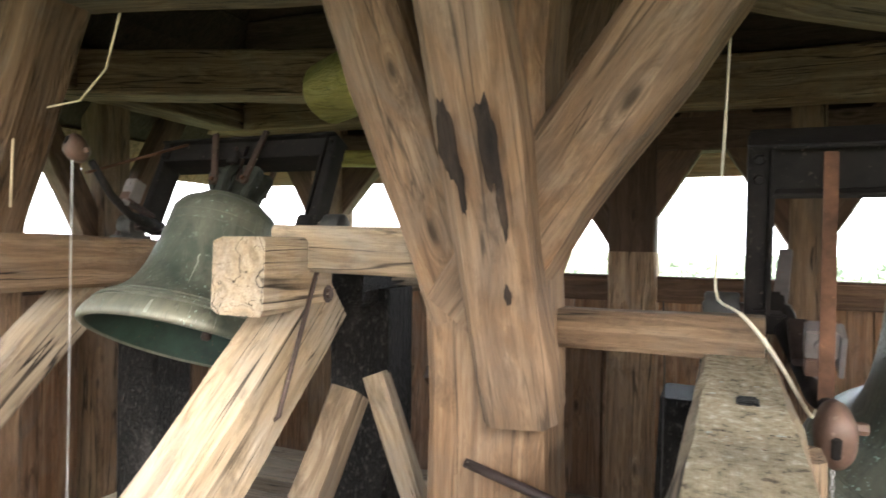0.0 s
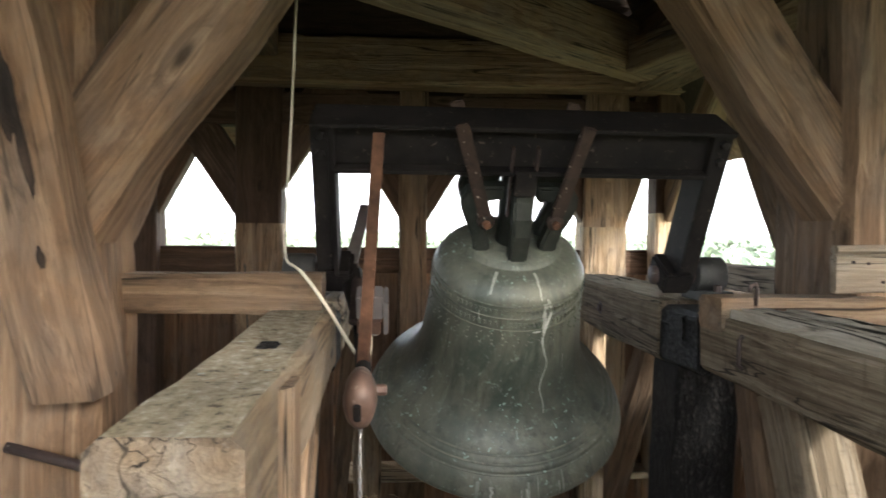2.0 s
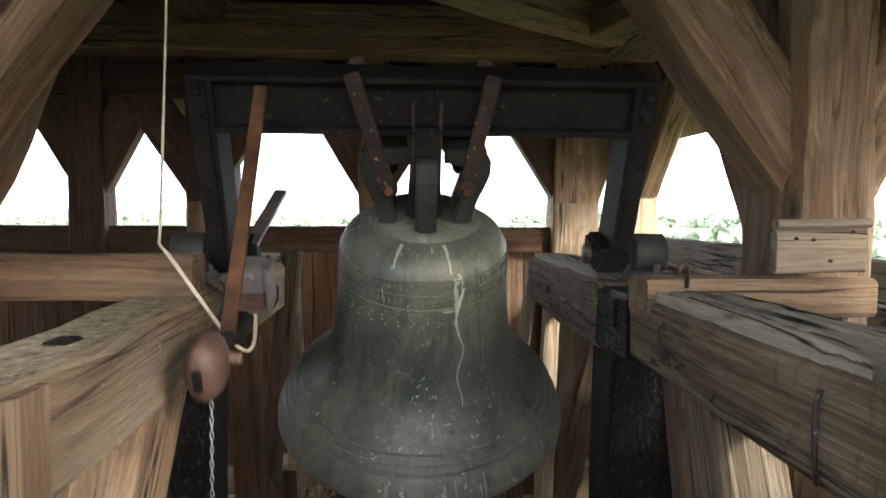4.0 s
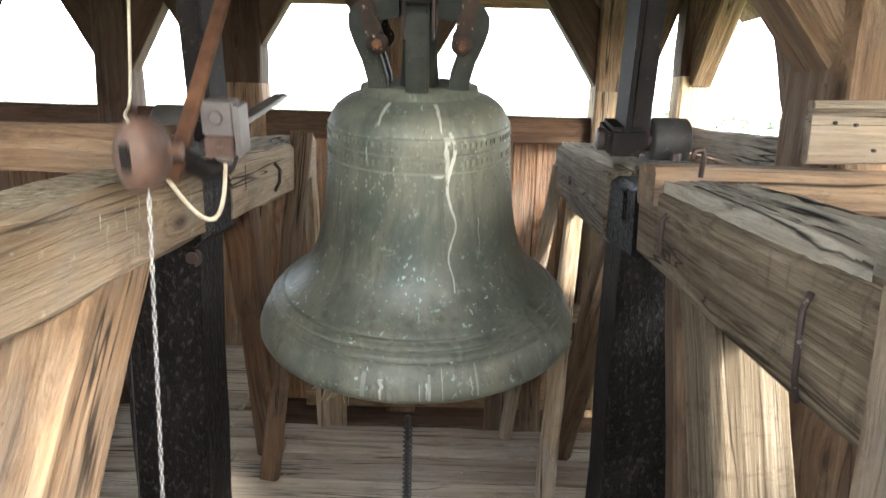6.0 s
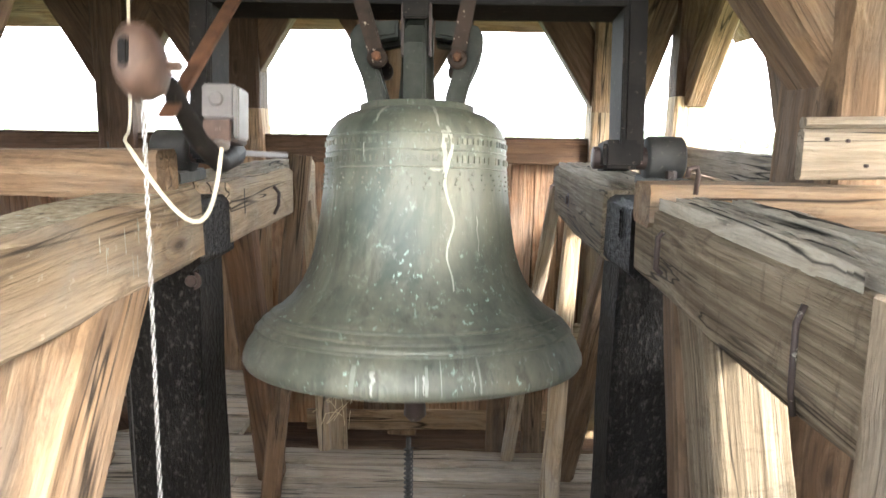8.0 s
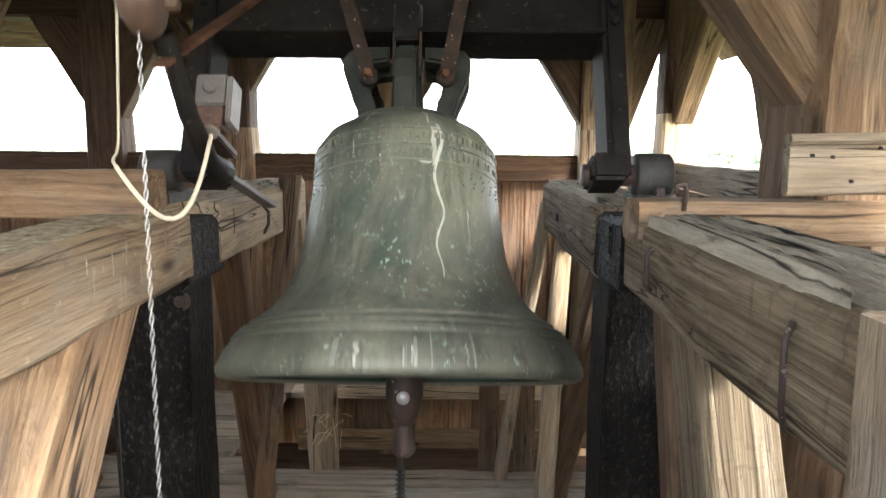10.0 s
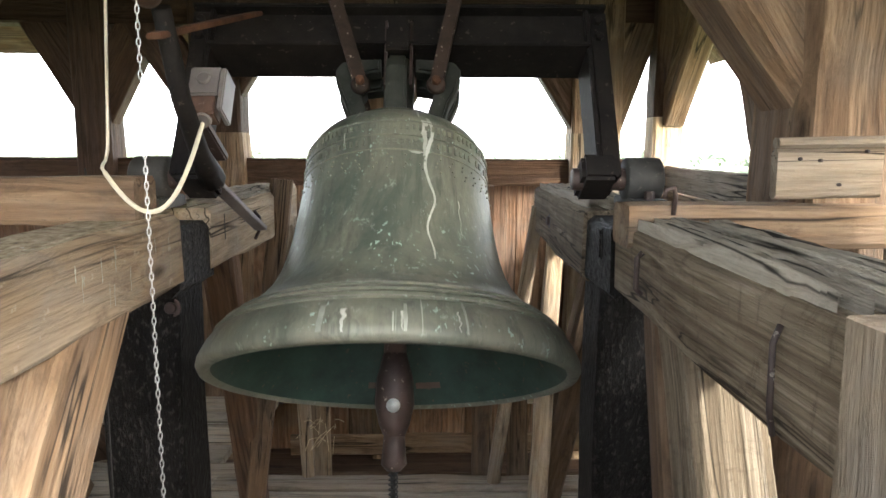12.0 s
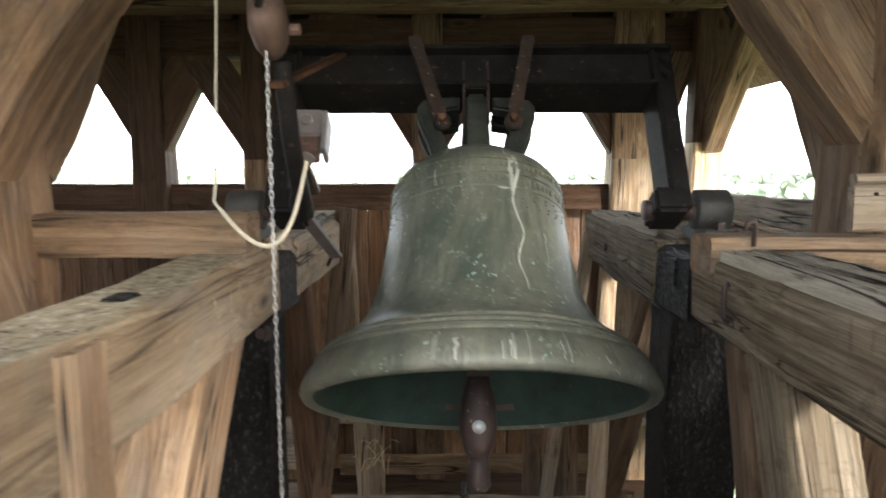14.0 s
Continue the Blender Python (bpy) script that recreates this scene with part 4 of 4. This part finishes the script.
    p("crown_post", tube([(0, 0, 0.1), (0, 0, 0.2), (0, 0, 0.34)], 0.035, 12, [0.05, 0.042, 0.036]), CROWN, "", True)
    # cranked headstock: a channel beam with two arms down to the trunnions
    hs = p("headstock", box(1.1, 0.08, 0.12, 0.006, (0, 0, 0.42)), IRON, "black painted iron headstock")
    p("flange", box(1.1, 0.15, 0.013, 0.003, (0, 0, 0.479)), IRON, "", False, hs)
    p("flange", box(1.0, 0.15, 0.013, 0.003, (0, 0, 0.358)), IRON, "", False, hs)
    for e in (-1, 1):
        arm = p("crank_arm", box(0.05, 0.1, 0.5, 0.006, (e * 0.53, 0, 0.235)), IRON, "chipped black iron arm")
        p("flange", box(0.012, 0.13, 0.48, 0.003, (e * 0.499, 0, 0.24)), IRON, "", False, arm)
        for zz in (0.395, 0.445):
            p("bolt", cylinder((e * 0.53, -0.062, zz), (e * 0.53, -0.045, zz), 0.013, 6), IRON, "", False, arm)
        p("trunnion", cylinder((e * 0.44, 0, 0), (e * 0.66, 0, 0), 0.028), OLDIRON, "", True)
        p("foot", box(0.09, 0.13, 0.07, 0.01, (e * 0.5, 0, 0.005)), IRON, "", False, arm)
    # flaking straps that hang the ears from the headstock, each with its eye bolt
    for yy in (-1, 1):
        for x0, x1 in ((-0.175, -0.092), (0.15, 0.098)):
            a, c = Vector((x0, yy * 0.088, 0.5)), Vector((x1, yy * 0.082, 0.225))
            bm = box((c - a).length, 0.036, 0.018, 0.004)
            bmesh.ops.transform(bm, matrix=axis_pose(a, c, 0, (0, -1, 0)) @ Matrix.Translation(((c - a).length / 2, 0, 0)), verts=bm.verts)
            strap = p("strap", bm, FLAKED, "flaking iron strap")
            p("eye", cylinder((x1, yy * 0.07, 0.222), (x1, yy * 0.094, 0.222), 0.024, 16, 0.005), FLAKED, "", True, strap)
            p("nut", cylinder((x1, yy * 0.094, 0.222), (x1, yy * 0.112, 0.222), 0.012, 6), STAYRUST, "", False, strap)
        for x0 in (-0.033, 0.033):
            p("tie_plate", box(0.007, 0.022, 0.2, 0.002, (x0, yy * 0.062, 0.33)), OLDIRON)
        p("wedge", box(0.06, 0.02, 0.07, 0.004, (0, yy * 0.1, 0.345)), IRON)
    # lever on the trunnion: arm with a slotted weight, a stay to the headstock, a tail bar, a terminal box
    e = -0.405
    lever = p("lever_arm", tube([(e - 0.06, 0, 0.0), (e - 0.04, -0.1, -0.02), (e - 0.02, -0.2, -0.04), (e - 0.01, -0.36, -0.005), (e, -0.53, 0.08)], 0.02, 10, [0.035, 0.028, 0.022, 0.02, 0.018]), IRON, "bent black lever arm", True)
    bm = box(0.64, 0.03, 0.012, 0.002)
    bmesh.ops.transform(bm, matrix=axis_pose((e + 0.025, -0.06, 0.46), (e - 0.005, -0.5, 0.045)) @ Matrix.Translation((0.32, 0, 0)), verts=bm.verts)
    p("stay", bm, STAYRUST, "rusty flat stay")
    bm = box(0.38, 0.038, 0.014, 0.002)
    bmesh.ops.transform(bm, matrix=axis_pose((e - 0.065, 0.0, 0.0), (e - 0.03, 0.36, 0.02)) @ Matrix.Translation((0.19, 0, 0)), verts=bm.verts)
    p("tail_bar", bm, BOXGREY, "peeling flat tail bar")
    w0 = e - 0.004
    bm = tube([(w0, -0.525, 0.088), (w0, -0.54, 0.09), (w0, -0.565, 0.092), (w0, -0.595, 0.095), (w0, -0.625, 0.098), (w0, -0.637, 0.099)], 0.05, 20,
               [0.021, 0.031, 0.039, 0.041, 0.035, 0.022])
    bmesh.ops.scale(bm, vec=(0.88, 1.06, 1.5), space=Matrix.Translation((-w0, 0, -0.095)), verts=bm.verts)
    weight = p("weight", bm, RUST, "slotted rusty iron weight", True)
    # black block on the weight's end, in place of the slot's shaded depth
    p("slot", box(0.016, 0.014, 0.045, 0.003, (w0 - 0.004, -0.674, 0.102)), IRON, "raised dark block for a slot", False, weight)
    p("set_screw", cylinder((w0 + 0.03, -0.6, 0.095), (w0 + 0.056, -0.6, 0.095), 0.012, 6), RUST, "", False, weight)
    bx = p("terminal_box", box(0.068, 0.055, 0.07, 0.004, (e + 0.006, -0.27, 0.085)), BOXGREY, "grey enamelled terminal box")
    p("lid", box(0.012, 0.07, 0.105, 0.003, (e + 0.047, -0.27, 0.06)), BOXGREY, "pale lid plate", False, bx)
    p("bracket", box(0.06, 0.05, 0.045, 0.003, (e + 0.004, -0.272, 0.025)), RUST, "rusty bracket", False, bx)
    p("gland", cylinder((e + 0.004, -0.305, 0.088), (e + 0.004, -0.295, 0.088), 0.015, 20), BOXGREY, "round plug", False, bx)
    p("gland", cylinder((e + 0.008, -0.285, -0.01), (e + 0.008, -0.275, 0.004), 0.018, 20), BOXGREY, "cable gland", False, bx)
    p("link", box(0.05, 0.2, 0.02, 0.004, (e - 0.025, -0.17, 0.02)), OLDIRON, "", False, bx)
    return b


big_bell = make_bell("church_bell", AXIS, 1.0, "large green bronze bell swinging from a black iron headstock", random.Random(3),
                     [(-69, 0.05, -0.31, 0.007), (-71, 0.04, -0.055, 0.012), (-76, -0.044, -0.05, 0.03), (-98, -0.455, -0.5, 0.008), (-84, -0.46, -0.495, 0.004), (-70, -0.455, -0.495, 0.003), (-112, 0.1, 0.06, 0.008), (-74, 0.1, 0.05, 0.007), (-52, -0.15, -0.24, 0.002), (-118, 0.02, -0.03, 0.003)])
small_bell = make_bell("church_bell", AXIS_SMALL, 0.72, "smaller dark green bell swinging from a black iron headstock", random.Random(5),
                       [(-60, -0.2, -0.33, 0.006), (-20, -0.3, -0.42, 0.008), (-40, -0.1, -0.25, 0.005)], 1.18)


def make_clapper(bell, at, s):
    """The clapper as a part of its bell that swings on its own."""
    c = new("clapper", None)
    place(c, Matrix.Translation(Vector(at) + Vector((0, 0, 0.06 * s))), bell, "brown forged iron clapper")

    def q(n, bm, mat):
        bmesh.ops.scale(bm, vec=(s, s, s), verts=bm.verts)
        ob = part(n, bm, mat, None, "", True)
        ob.parent = c
        ob.matrix_basis = Matrix()

    q("shank", tube([(0, 0, 0), (0, 0, -0.25), (0, 0, -0.5)], 0.02, 12, [0.018, 0.02, 0.028]), OLDIRON)
    q("ball", tube([(0, 0, -0.47), (0, 0, -0.53), (0, 0, -0.59), (0, 0, -0.635), (0, 0, -0.66)], 0.04, 16, [0.026, 0.042, 0.046, 0.036, 0.026]), OLDIRON)
    q("tail", tube([(0, 0, -0.65), (0, 0, -0.69), (0, 0, -0.725), (0, 0, -0.74)], 0.03, 12, [0.024, 0.027, 0.03, 0.016]), OLDIRON)
    q("worn_spot", tube([(0, -0.045, -0.59), (0, -0.049, -0.59)], 0.016, 12), ZINC)
    return c


big_clapper = make_clapper(big_bell, AXIS, 1.04)
small_clapper = make_clapper(small_bell, AXIS_SMALL, 0.62)


def make_bearing(x, y0, z, s=1.0):
    t = thing("bearing", (x, y0, z - 0.075 * s), "grey cast iron bearing of the bell, bolted on a beam", "bearing", "bell bearings")
    at = Matrix.Translation((x, y0, z))
    part("housing", cylinder((-0.045 * s, 0, 0), (0.045 * s, 0, 0), 0.055 * s, 28, 0.006), CASTGREY, t, "", True, at)
    part("foot_plate", box(0.09 * s, 0.18 * s, 0.03 * s, 0.004, (0, 0, -0.06 * s)), CASTGREY, t, "", False, at)
    for e in (-1, 1):
        part("bolt", cylinder((0, e * 0.075 * s, -0.05 * s), (0, e * 0.075 * s, -0.025 * s), 0.013 * s, 6), OLDIRON, t, "", False, at)
    return t


for x, a, s in ((AXIS.x - 0.61, AXIS, 1), (AXIS.x + 0.615, AXIS, 1), (AXIS_SMALL.x - 0.46, AXIS_SMALL, 0.8), (AXIS_SMALL.x + 0.46, AXIS_SMALL, 0.8)):
    make_bearing(x, a.y, a.z, s)

# ---------------------------------------------------------------- swing of the bells
PERIOD, PEAK, REST = 1.845, 6.54, -1.5
GROWTH = ((0.0, 0.8, 1.25, 1.5, 1.75, 2.0, 2.5, 2.85, 3.8, 5.0), (23.0, 13.0, 14.0, 19.0, 26.0, 29.0, 28.0, 27.0, 31.0, 32.0))   # the swing builds up
LEVER_END = Vector((-0.409, -0.62, 0.045))
GLAND = Vector((-0.397, -0.28, -0.012))


def swing(t):
    """Degrees by which the big bell's mouth leans to the south."""
    return REST + float(np.interp(t, GROWTH[0], GROWTH[1])) * math.cos(2 * math.pi * (t - PEAK) / PERIOD)


def small_swing(t):
    return 24.0 * math.cos(2 * math.pi * (t + 0.02) / 1.56)


def on_bell(v, t):
    return AXIS + Matrix.Rotation(radians(-swing(t)), 3, "X") @ v


# ---------------------------------------------------------------- chain and cables
def chain_mesh(links):
    """Steel links that hang from the origin."""
    bm = bmesh.new()
    for k in range(links):
        g = []
        ring = []
        n, m2 = 12, 5
        for i in range(n):
            a = 2 * math.pi * i / n
            c0 = Vector((0.003 * math.cos(a), 0, 0.0078 * math.sin(a)))
            d = Vector((math.cos(a), 0, math.sin(a)))
            ring.append([bm.verts.new(c0 + 0.0011 * (math.cos(2 * math.pi * j / m2) * d + math.sin(2 * math.pi * j / m2) * Vector((0, 1, 0)))) for j in range(m2)])
        for i in range(n):
            for j in range(m2):
                bm.faces.new((ring[i][j], ring[(i + 1) % n][j], ring[(i + 1) % n][(j + 1) % m2], ring[i][(j + 1) % m2]))
        g = [v for r in ring for v in r]
        bmesh.ops.transform(bm, matrix=Matrix.Translation((0, 0, -0.0068 - 0.0136 * k)) @ Matrix.Rotation(radians(90 * (k % 2) + 20), 4, "Z"), verts=g)
    return bm


chain = thing("pull_chain", on_bell(LEVER_END, 0), "thin galvanised chain hanging from the rusty weight", "chain")
link_run = part("link_run", chain_mesh(88), ZINC, chain, "", True, chain.matrix_basis.copy())
tagged(link_run, kind="stuff")

small_chain = copy_thing(chain, Matrix.Translation((-1.35, 3.1, 2.05)))
small_chain["label"] = "thin galvanised chain hanging from the smaller bell's lever"
CABLE_TOP = Vector((0.592, 3.2, 1.902))
cable = thing("terminal_cable", CABLE_TOP, "cream sheathed cable looping to the terminal box", "cable")
part("riser", tube([CABLE_TOP, (0.575, 3.225, 1.91), (0.555, 3.27, 1.916), (0.543, 3.31, 1.925), (0.537, 3.335, 1.95), (0.537, 3.342, 2.0), (0.55, 3.345, 2.3), (0.575, 3.35, 3.0)], 0.0034, 8), CABLE, cable, "", True)
PIECES, LOOP = 26, 0.42
pieces = []
piece_bm = cylinder((0, 0, 0), (LOOP / PIECES * 1.06, 0, 0), 0.0046, 8, 0.0005)
piece_me = bpy.data.meshes.new("cable_piece")
piece_bm.to_mesh(piece_me)
piece_bm.free()
piece_me.materials.append(CABLE)
for k in range(PIECES):
    ob = new("cable_piece", piece_me)
    ob.parent = cable
    pieces.append(ob)


def loop_points(t):
    """The hanging loop between its fixed end and the box, at its own length."""
    a, b2 = CABLE_TOP, on_bell(GLAND, t)
    fine = 60
    lead = Vector((0.62, -0.55, -0.55))
    drop = Matrix.Rotation(radians(-swing(t)), 3, "X") @ Vector((0, -0.25, -0.97))

    def line(h):
        out = []
        for k in range(fine + 1):
            u = k / fine
            v = a * (1 - u) ** 3 + (a + lead * h) * (3 * u * (1 - u) ** 2) + (b2 + drop * 1.1 * h) * (3 * u * u * (1 - u)) + b2 * u ** 3
            out.append(v)
        return out

    lo, hi = 0.0, 0.6
    for _ in range(22):
        h = (lo + hi) / 2
        q = line(h)
        if sum((q[i + 1] - q[i]).length for i in range(fine)) < LOOP:
            lo = h
        else:
            hi = h
    q = line(lo)
    total = [0.0]
    for i in range(fine):
        total.append(total[-1] + (q[i + 1] - q[i]).length)
    out = []
    for k in range(PIECES + 1):
        want = total[-1] * k / PIECES
        i = max(j for j in range(fine) if total[j] <= want + 1e-9)
        f = (want - total[i]) / max(1e-9, total[i + 1] - total[i])
        out.append(q[i].lerp(q[i + 1], min(1.0, f)))
    return out


cord = thing("signal_cord", (-1.9, 3.3, 2.3), "hemp cord slung between the roof timbers", "cord")
part("strand", tube([(-1.7, 3.1, 2.15), (-1.72, 3.12, 2.4), (-1.75, 3.2, 2.5), (-1.5, 3.2, 2.52), (-1.38, 3.2, 2.62), (-1.32, 3.2, 2.8)], 0.004, 8), ROPE, cord, "", True)
white_cable = thing("wall_cable", (0.44, 4.0, FLOOR), "thin grey cable stapled down the tarred post", "cable")
part("strand", tube([(0.4, 3.5, 1.9), (0.405, 3.52, 1.7), (0.4, 3.53, 1.3), (0.39, 3.54, 0.9), (0.38, 3.56, FLOOR)], 0.0022, 8), CASTGREY, white_cable, "", True)

# ---------------------------------------------------------------- small things
plank_bd = thing("nailed_board", (2.06, 3.17, 1.85), "pale plank offcut with rusty nails, fixed over the rail", "board")
timber("plank", (1.93, 3.17, 1.905), (2.14, 3.17, 1.908), 0.026, 0.1, GREY, plank_bd, wobble=0.002)
timber("plank", (1.928, 3.165, 1.967), (2.145, 3.165, 1.97), 0.03, 0.022, GREY, plank_bd, wobble=0.002)
for x, z in ((1.97, 1.935), (2.01, 1.932), (2.1, 1.95), (2.05, 1.885)):
    part("nail", cylinder((x, 3.145, z), (x, 3.154, z), 0.0036, 8, 0.001), OLDIRON, plank_bd)


def make_hook(points, name="iron_hook", r=0.0055):
    t = thing(name, points[0], "small forged iron hook driven into a beam", "hook", "iron hooks")
    part("shank", tube(points, r, 8), OLDIRON, t, "", True)


make_hook([(1.745, 3.2, 1.82), (1.748, 3.2, 1.86), (1.742, 3.195, 1.875), (1.725, 3.19, 1.872), (1.722, 3.188, 1.855)])
make_hook([(0.675, 4.0, 1.66), (0.69, 4.0, 1.69), (0.692, 4.0, 1.73), (0.675, 4.0, 1.75)])
make_hook([(1.65, 2.55, 1.76), (1.64, 2.545, 1.74), (1.642, 2.545, 1.66), (1.65, 2.55, 1.63)], "iron_hook", 0.004)
make_hook([(1.65, 3.08, 1.76), (1.64, 3.08, 1.75), (1.64, 3.08, 1.69), (1.65, 3.08, 1.68)])
make_hook([(-0.5, 3.14, 2.0), (-0.483, 3.135, 1.99), (-0.483, 3.03, 1.76), (-0.485, 2.96, 1.6), (-0.5, 2.955, 1.59)], "iron_dog", 0.007)


def make_bolt(at, d, r=0.016):
    t = thing("bolt", at, "rusty iron bolt head in the timber", "bolt", "frame bolts")
    d = Vector(d)
    part("head", cylinder(Vector(at) - d * 0.004, Vector(at) + d * 0.012, r, 10, 0.003), OLDIRON, t)
    part("washer", cylinder(Vector(at) - d * 0.004, Vector(at) + d * 0.003, r * 1.6, 16, 0.001), OLDIRON, t)


for at, d in (((0.58, 3.53, 1.545), (0, -1, 0)), ((0.52, 3.57, 1.2), (0, -1, 0)), ((0.53, 3.58, 1.02), (0, -1, 0)), ((1.655, 2.36, 1.66), (-1, 0, 0)), ((1.655, 4.2, 1.7), (-1, 0, 0)), ((0.67, 4.4, 1.74), (1, 0, 0)), ((-0.495, 3.2, 1.9), (1, 0, 0))):
    make_bolt(at, d)

spring = thing("clapper_spring", (1.13, 3.75, FLOOR), "thin upright steel spring rod under the bell", "spring")
part("rod", cylinder((1.13, 3.75, FLOOR), (1.13, 3.75, 1.02), 0.008, 10), CASTGREY, spring)
bm = tube([(1.13 + 0.013 * math.cos(a), 3.75 + 0.013 * math.sin(a), 0.52 + 0.0018 * i) for i, a in enumerate(np.linspace(0, 60 * math.pi, 260))], 0.0028, 5)
part("coil", bm, CASTGREY, spring, "", True)

post_rail = thing("iron_rail", (0.2, 3.0, 1.5), "brown iron bar bolted through the thick post", "iron bar")
part("bar", tube([(0.0, 3.03, 1.53), (0.3, 3.0, 1.46), (0.62, 2.98, 1.4)], 0.012, 8), OLDIRON, post_rail, "", True)
peg = thing("wooden_peg", (0.2, 3.06, 1.7), "dark peg that sticks out of the post", "peg")
part("shank", cylinder((0.17, 3.06, 1.68), (0.215, 3.05, 1.68), 0.012, 8), OLDIRON, peg)

# pit behind the bell: cross boards and short uprights
pit = thing("pit_boarding", (1.1, 4.9, 0.3), "loose boards and uprights in the pit behind the bell", "boards")
for z, y0 in ((0.42, 5.2), (0.62, 5.4), (0.8, 5.5), (0.3, 5.0)):
    timber("board", (0.5, y0, z), (2.0, y0, z + 0.02), 0.03, 0.11, PALE if z > 0.5 else OAK, pit)
for x in (0.74, 1.46, 1.62):
    timber("upright", (x, 4.72, 0.15), (x, 4.75, 1.1), 0.09, 0.06, OAK if x > 1 else PALE, pit, up=(0, 1, 0))
timber("board", (0.3, 4.6, FLOOR + 0.012), (1.9, 4.6, FLOOR + 0.012), 0.12, 0.03, FLOORWOOD, pit)

# dry straw caught between the uprights by the pit
straw_rng = random.Random(61)
straw = thing("straw_tuft", (0.76, 4.66, 0.62), "tuft of dry straw caught on an upright by the pit", "straw")
for k in range(16):
    at = Vector((0.76 + straw_rng.uniform(-0.05, 0.06), 4.66 + straw_rng.uniform(-0.03, 0.0), 0.74 + straw_rng.uniform(-0.05, 0.05)))
    end = at + Vector((straw_rng.uniform(-0.09, 0.12), straw_rng.uniform(-0.05, 0.02), straw_rng.uniform(-0.12, 0.05)))
    mid = at.lerp(end, 0.5) + Vector((0, 0, straw_rng.uniform(0.0, 0.025)))
    part("stalk", tube([at, mid, end], 0.0016, 5), ROPE, straw)

# ---------------------------------------------------------------- outside
GROUND = -9.0
bm = bmesh.new()
bmesh.ops.create_grid(bm, x_segments=40, y_segments=40, size=2500)
gm = bpy.data.meshes.new("ground")
for v in bm.verts:
    v.co.z = GROUND + 2.0 * noise.noise((v.co.x / 500, v.co.y / 500, 0.0))
bm.to_mesh(gm)
bm.free()
gm.materials.append(MEADOW)
tagged(new("ground", gm), "green meadows round the tower", "ground", kind="structure")


def grove(name, spots, label, material):
    """Many small leaf clumps with an uneven outline."""
    rng = random.Random(11)
    verts, faces = [], []
    for x, y0, base, high, wide in spots:
        for k in range(170):
            a, u = rng.uniform(0, 2 * math.pi), rng.random() ** 0.5
            z = rng.random()
            r = wide * u * math.sqrt(max(0.03, 1 - (2 * z - 1) ** 2)) * (0.8 + 0.4 * noise.noise((a, z * 3, x)))
            c = Vector((x + r * math.cos(a), y0 + r * math.sin(a), base + high * (0.15 + 0.85 * z)))
            s = wide * rng.uniform(0.06, 0.16)
            q = Euler((rng.uniform(0, 6), rng.uniform(0, 6), rng.uniform(0, 6))).to_matrix()
            i = len(verts)
            verts += [c + q @ Vector(v) * s for v in ((-1, -0.6, 0), (1, -0.6, 0.2), (0.9, 0.7, 0), (-0.8, 0.6, 0.3))]
            faces.append((i, i + 1, i + 2, i + 3))
    me = mesh_of(name, verts, faces, material)
    return tagged(new(name, me), label, "trees", kind="stuff")


rng = random.Random(21)
spots = []
for k in range(330):
    a = radians(rng.uniform(-75, 75))
    d = rng.uniform(110, 600)
    spots.append((d * math.sin(a), d * math.cos(a), GROUND - 0.5, rng.uniform(2, 5.5) * (0.7 + d / 800), rng.uniform(4, 9) * (0.7 + d / 300)))
grove("distant_trees", spots, "haze-paled green hedges and woods far below the tower", HAZY)
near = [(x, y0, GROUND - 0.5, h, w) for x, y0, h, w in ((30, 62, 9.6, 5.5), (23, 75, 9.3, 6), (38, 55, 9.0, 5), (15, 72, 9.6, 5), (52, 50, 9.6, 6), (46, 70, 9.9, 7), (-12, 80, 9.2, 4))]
grove("orchard_trees", near, "haze-paled leafy trees below the tower", HAZY)


# ---------------------------------------------------------------- what moves
def motions():
    times = [round(0.1 * k, 1) for k in range(141)]
    walk(big_bell, [(t, Matrix.Translation(AXIS) @ pose(0, 0, 0, -swing(t))) for t in times])
    walk(small_bell, [(t, Matrix.Translation(AXIS_SMALL) @ pose(0, 0, 0, -small_swing(t))) for t in times])
    lag = 0.22
    walk(big_clapper, [(t, pose(0, 0, 0.06, 0.55 * swing(t) - 7.0 * math.cos(2 * math.pi * (t - PEAK - lag) / PERIOD))) for t in times])
    walk(small_clapper, [(t, pose(0, 0, 0.045, 0.4 * small_swing(t))) for t in times])
    walk(chain, [(t, Matrix.Translation(on_bell(LEVER_END, t)) @ pose(0, 0, 0, 2.5 * math.sin(2 * math.pi * (t - PEAK) / PERIOD))) for t in times])
    walk(small_chain, [(t, Matrix.Translation(AXIS_SMALL + Matrix.Rotation(radians(-small_swing(t)), 3, 'X') @ (LEVER_END * 0.72))) for t in times])
    rows = [[] for _ in pieces]
    back = cable.matrix_basis.inverted()
    for t in times:
        q = loop_points(t)
        for k in range(PIECES):
            rows[k].append((t, back @ axis_pose(q[k], q[k + 1], 0, (0.3, 1, 0))))
    for ob, r in zip(pieces, rows):
        walk(ob, r)


motions()
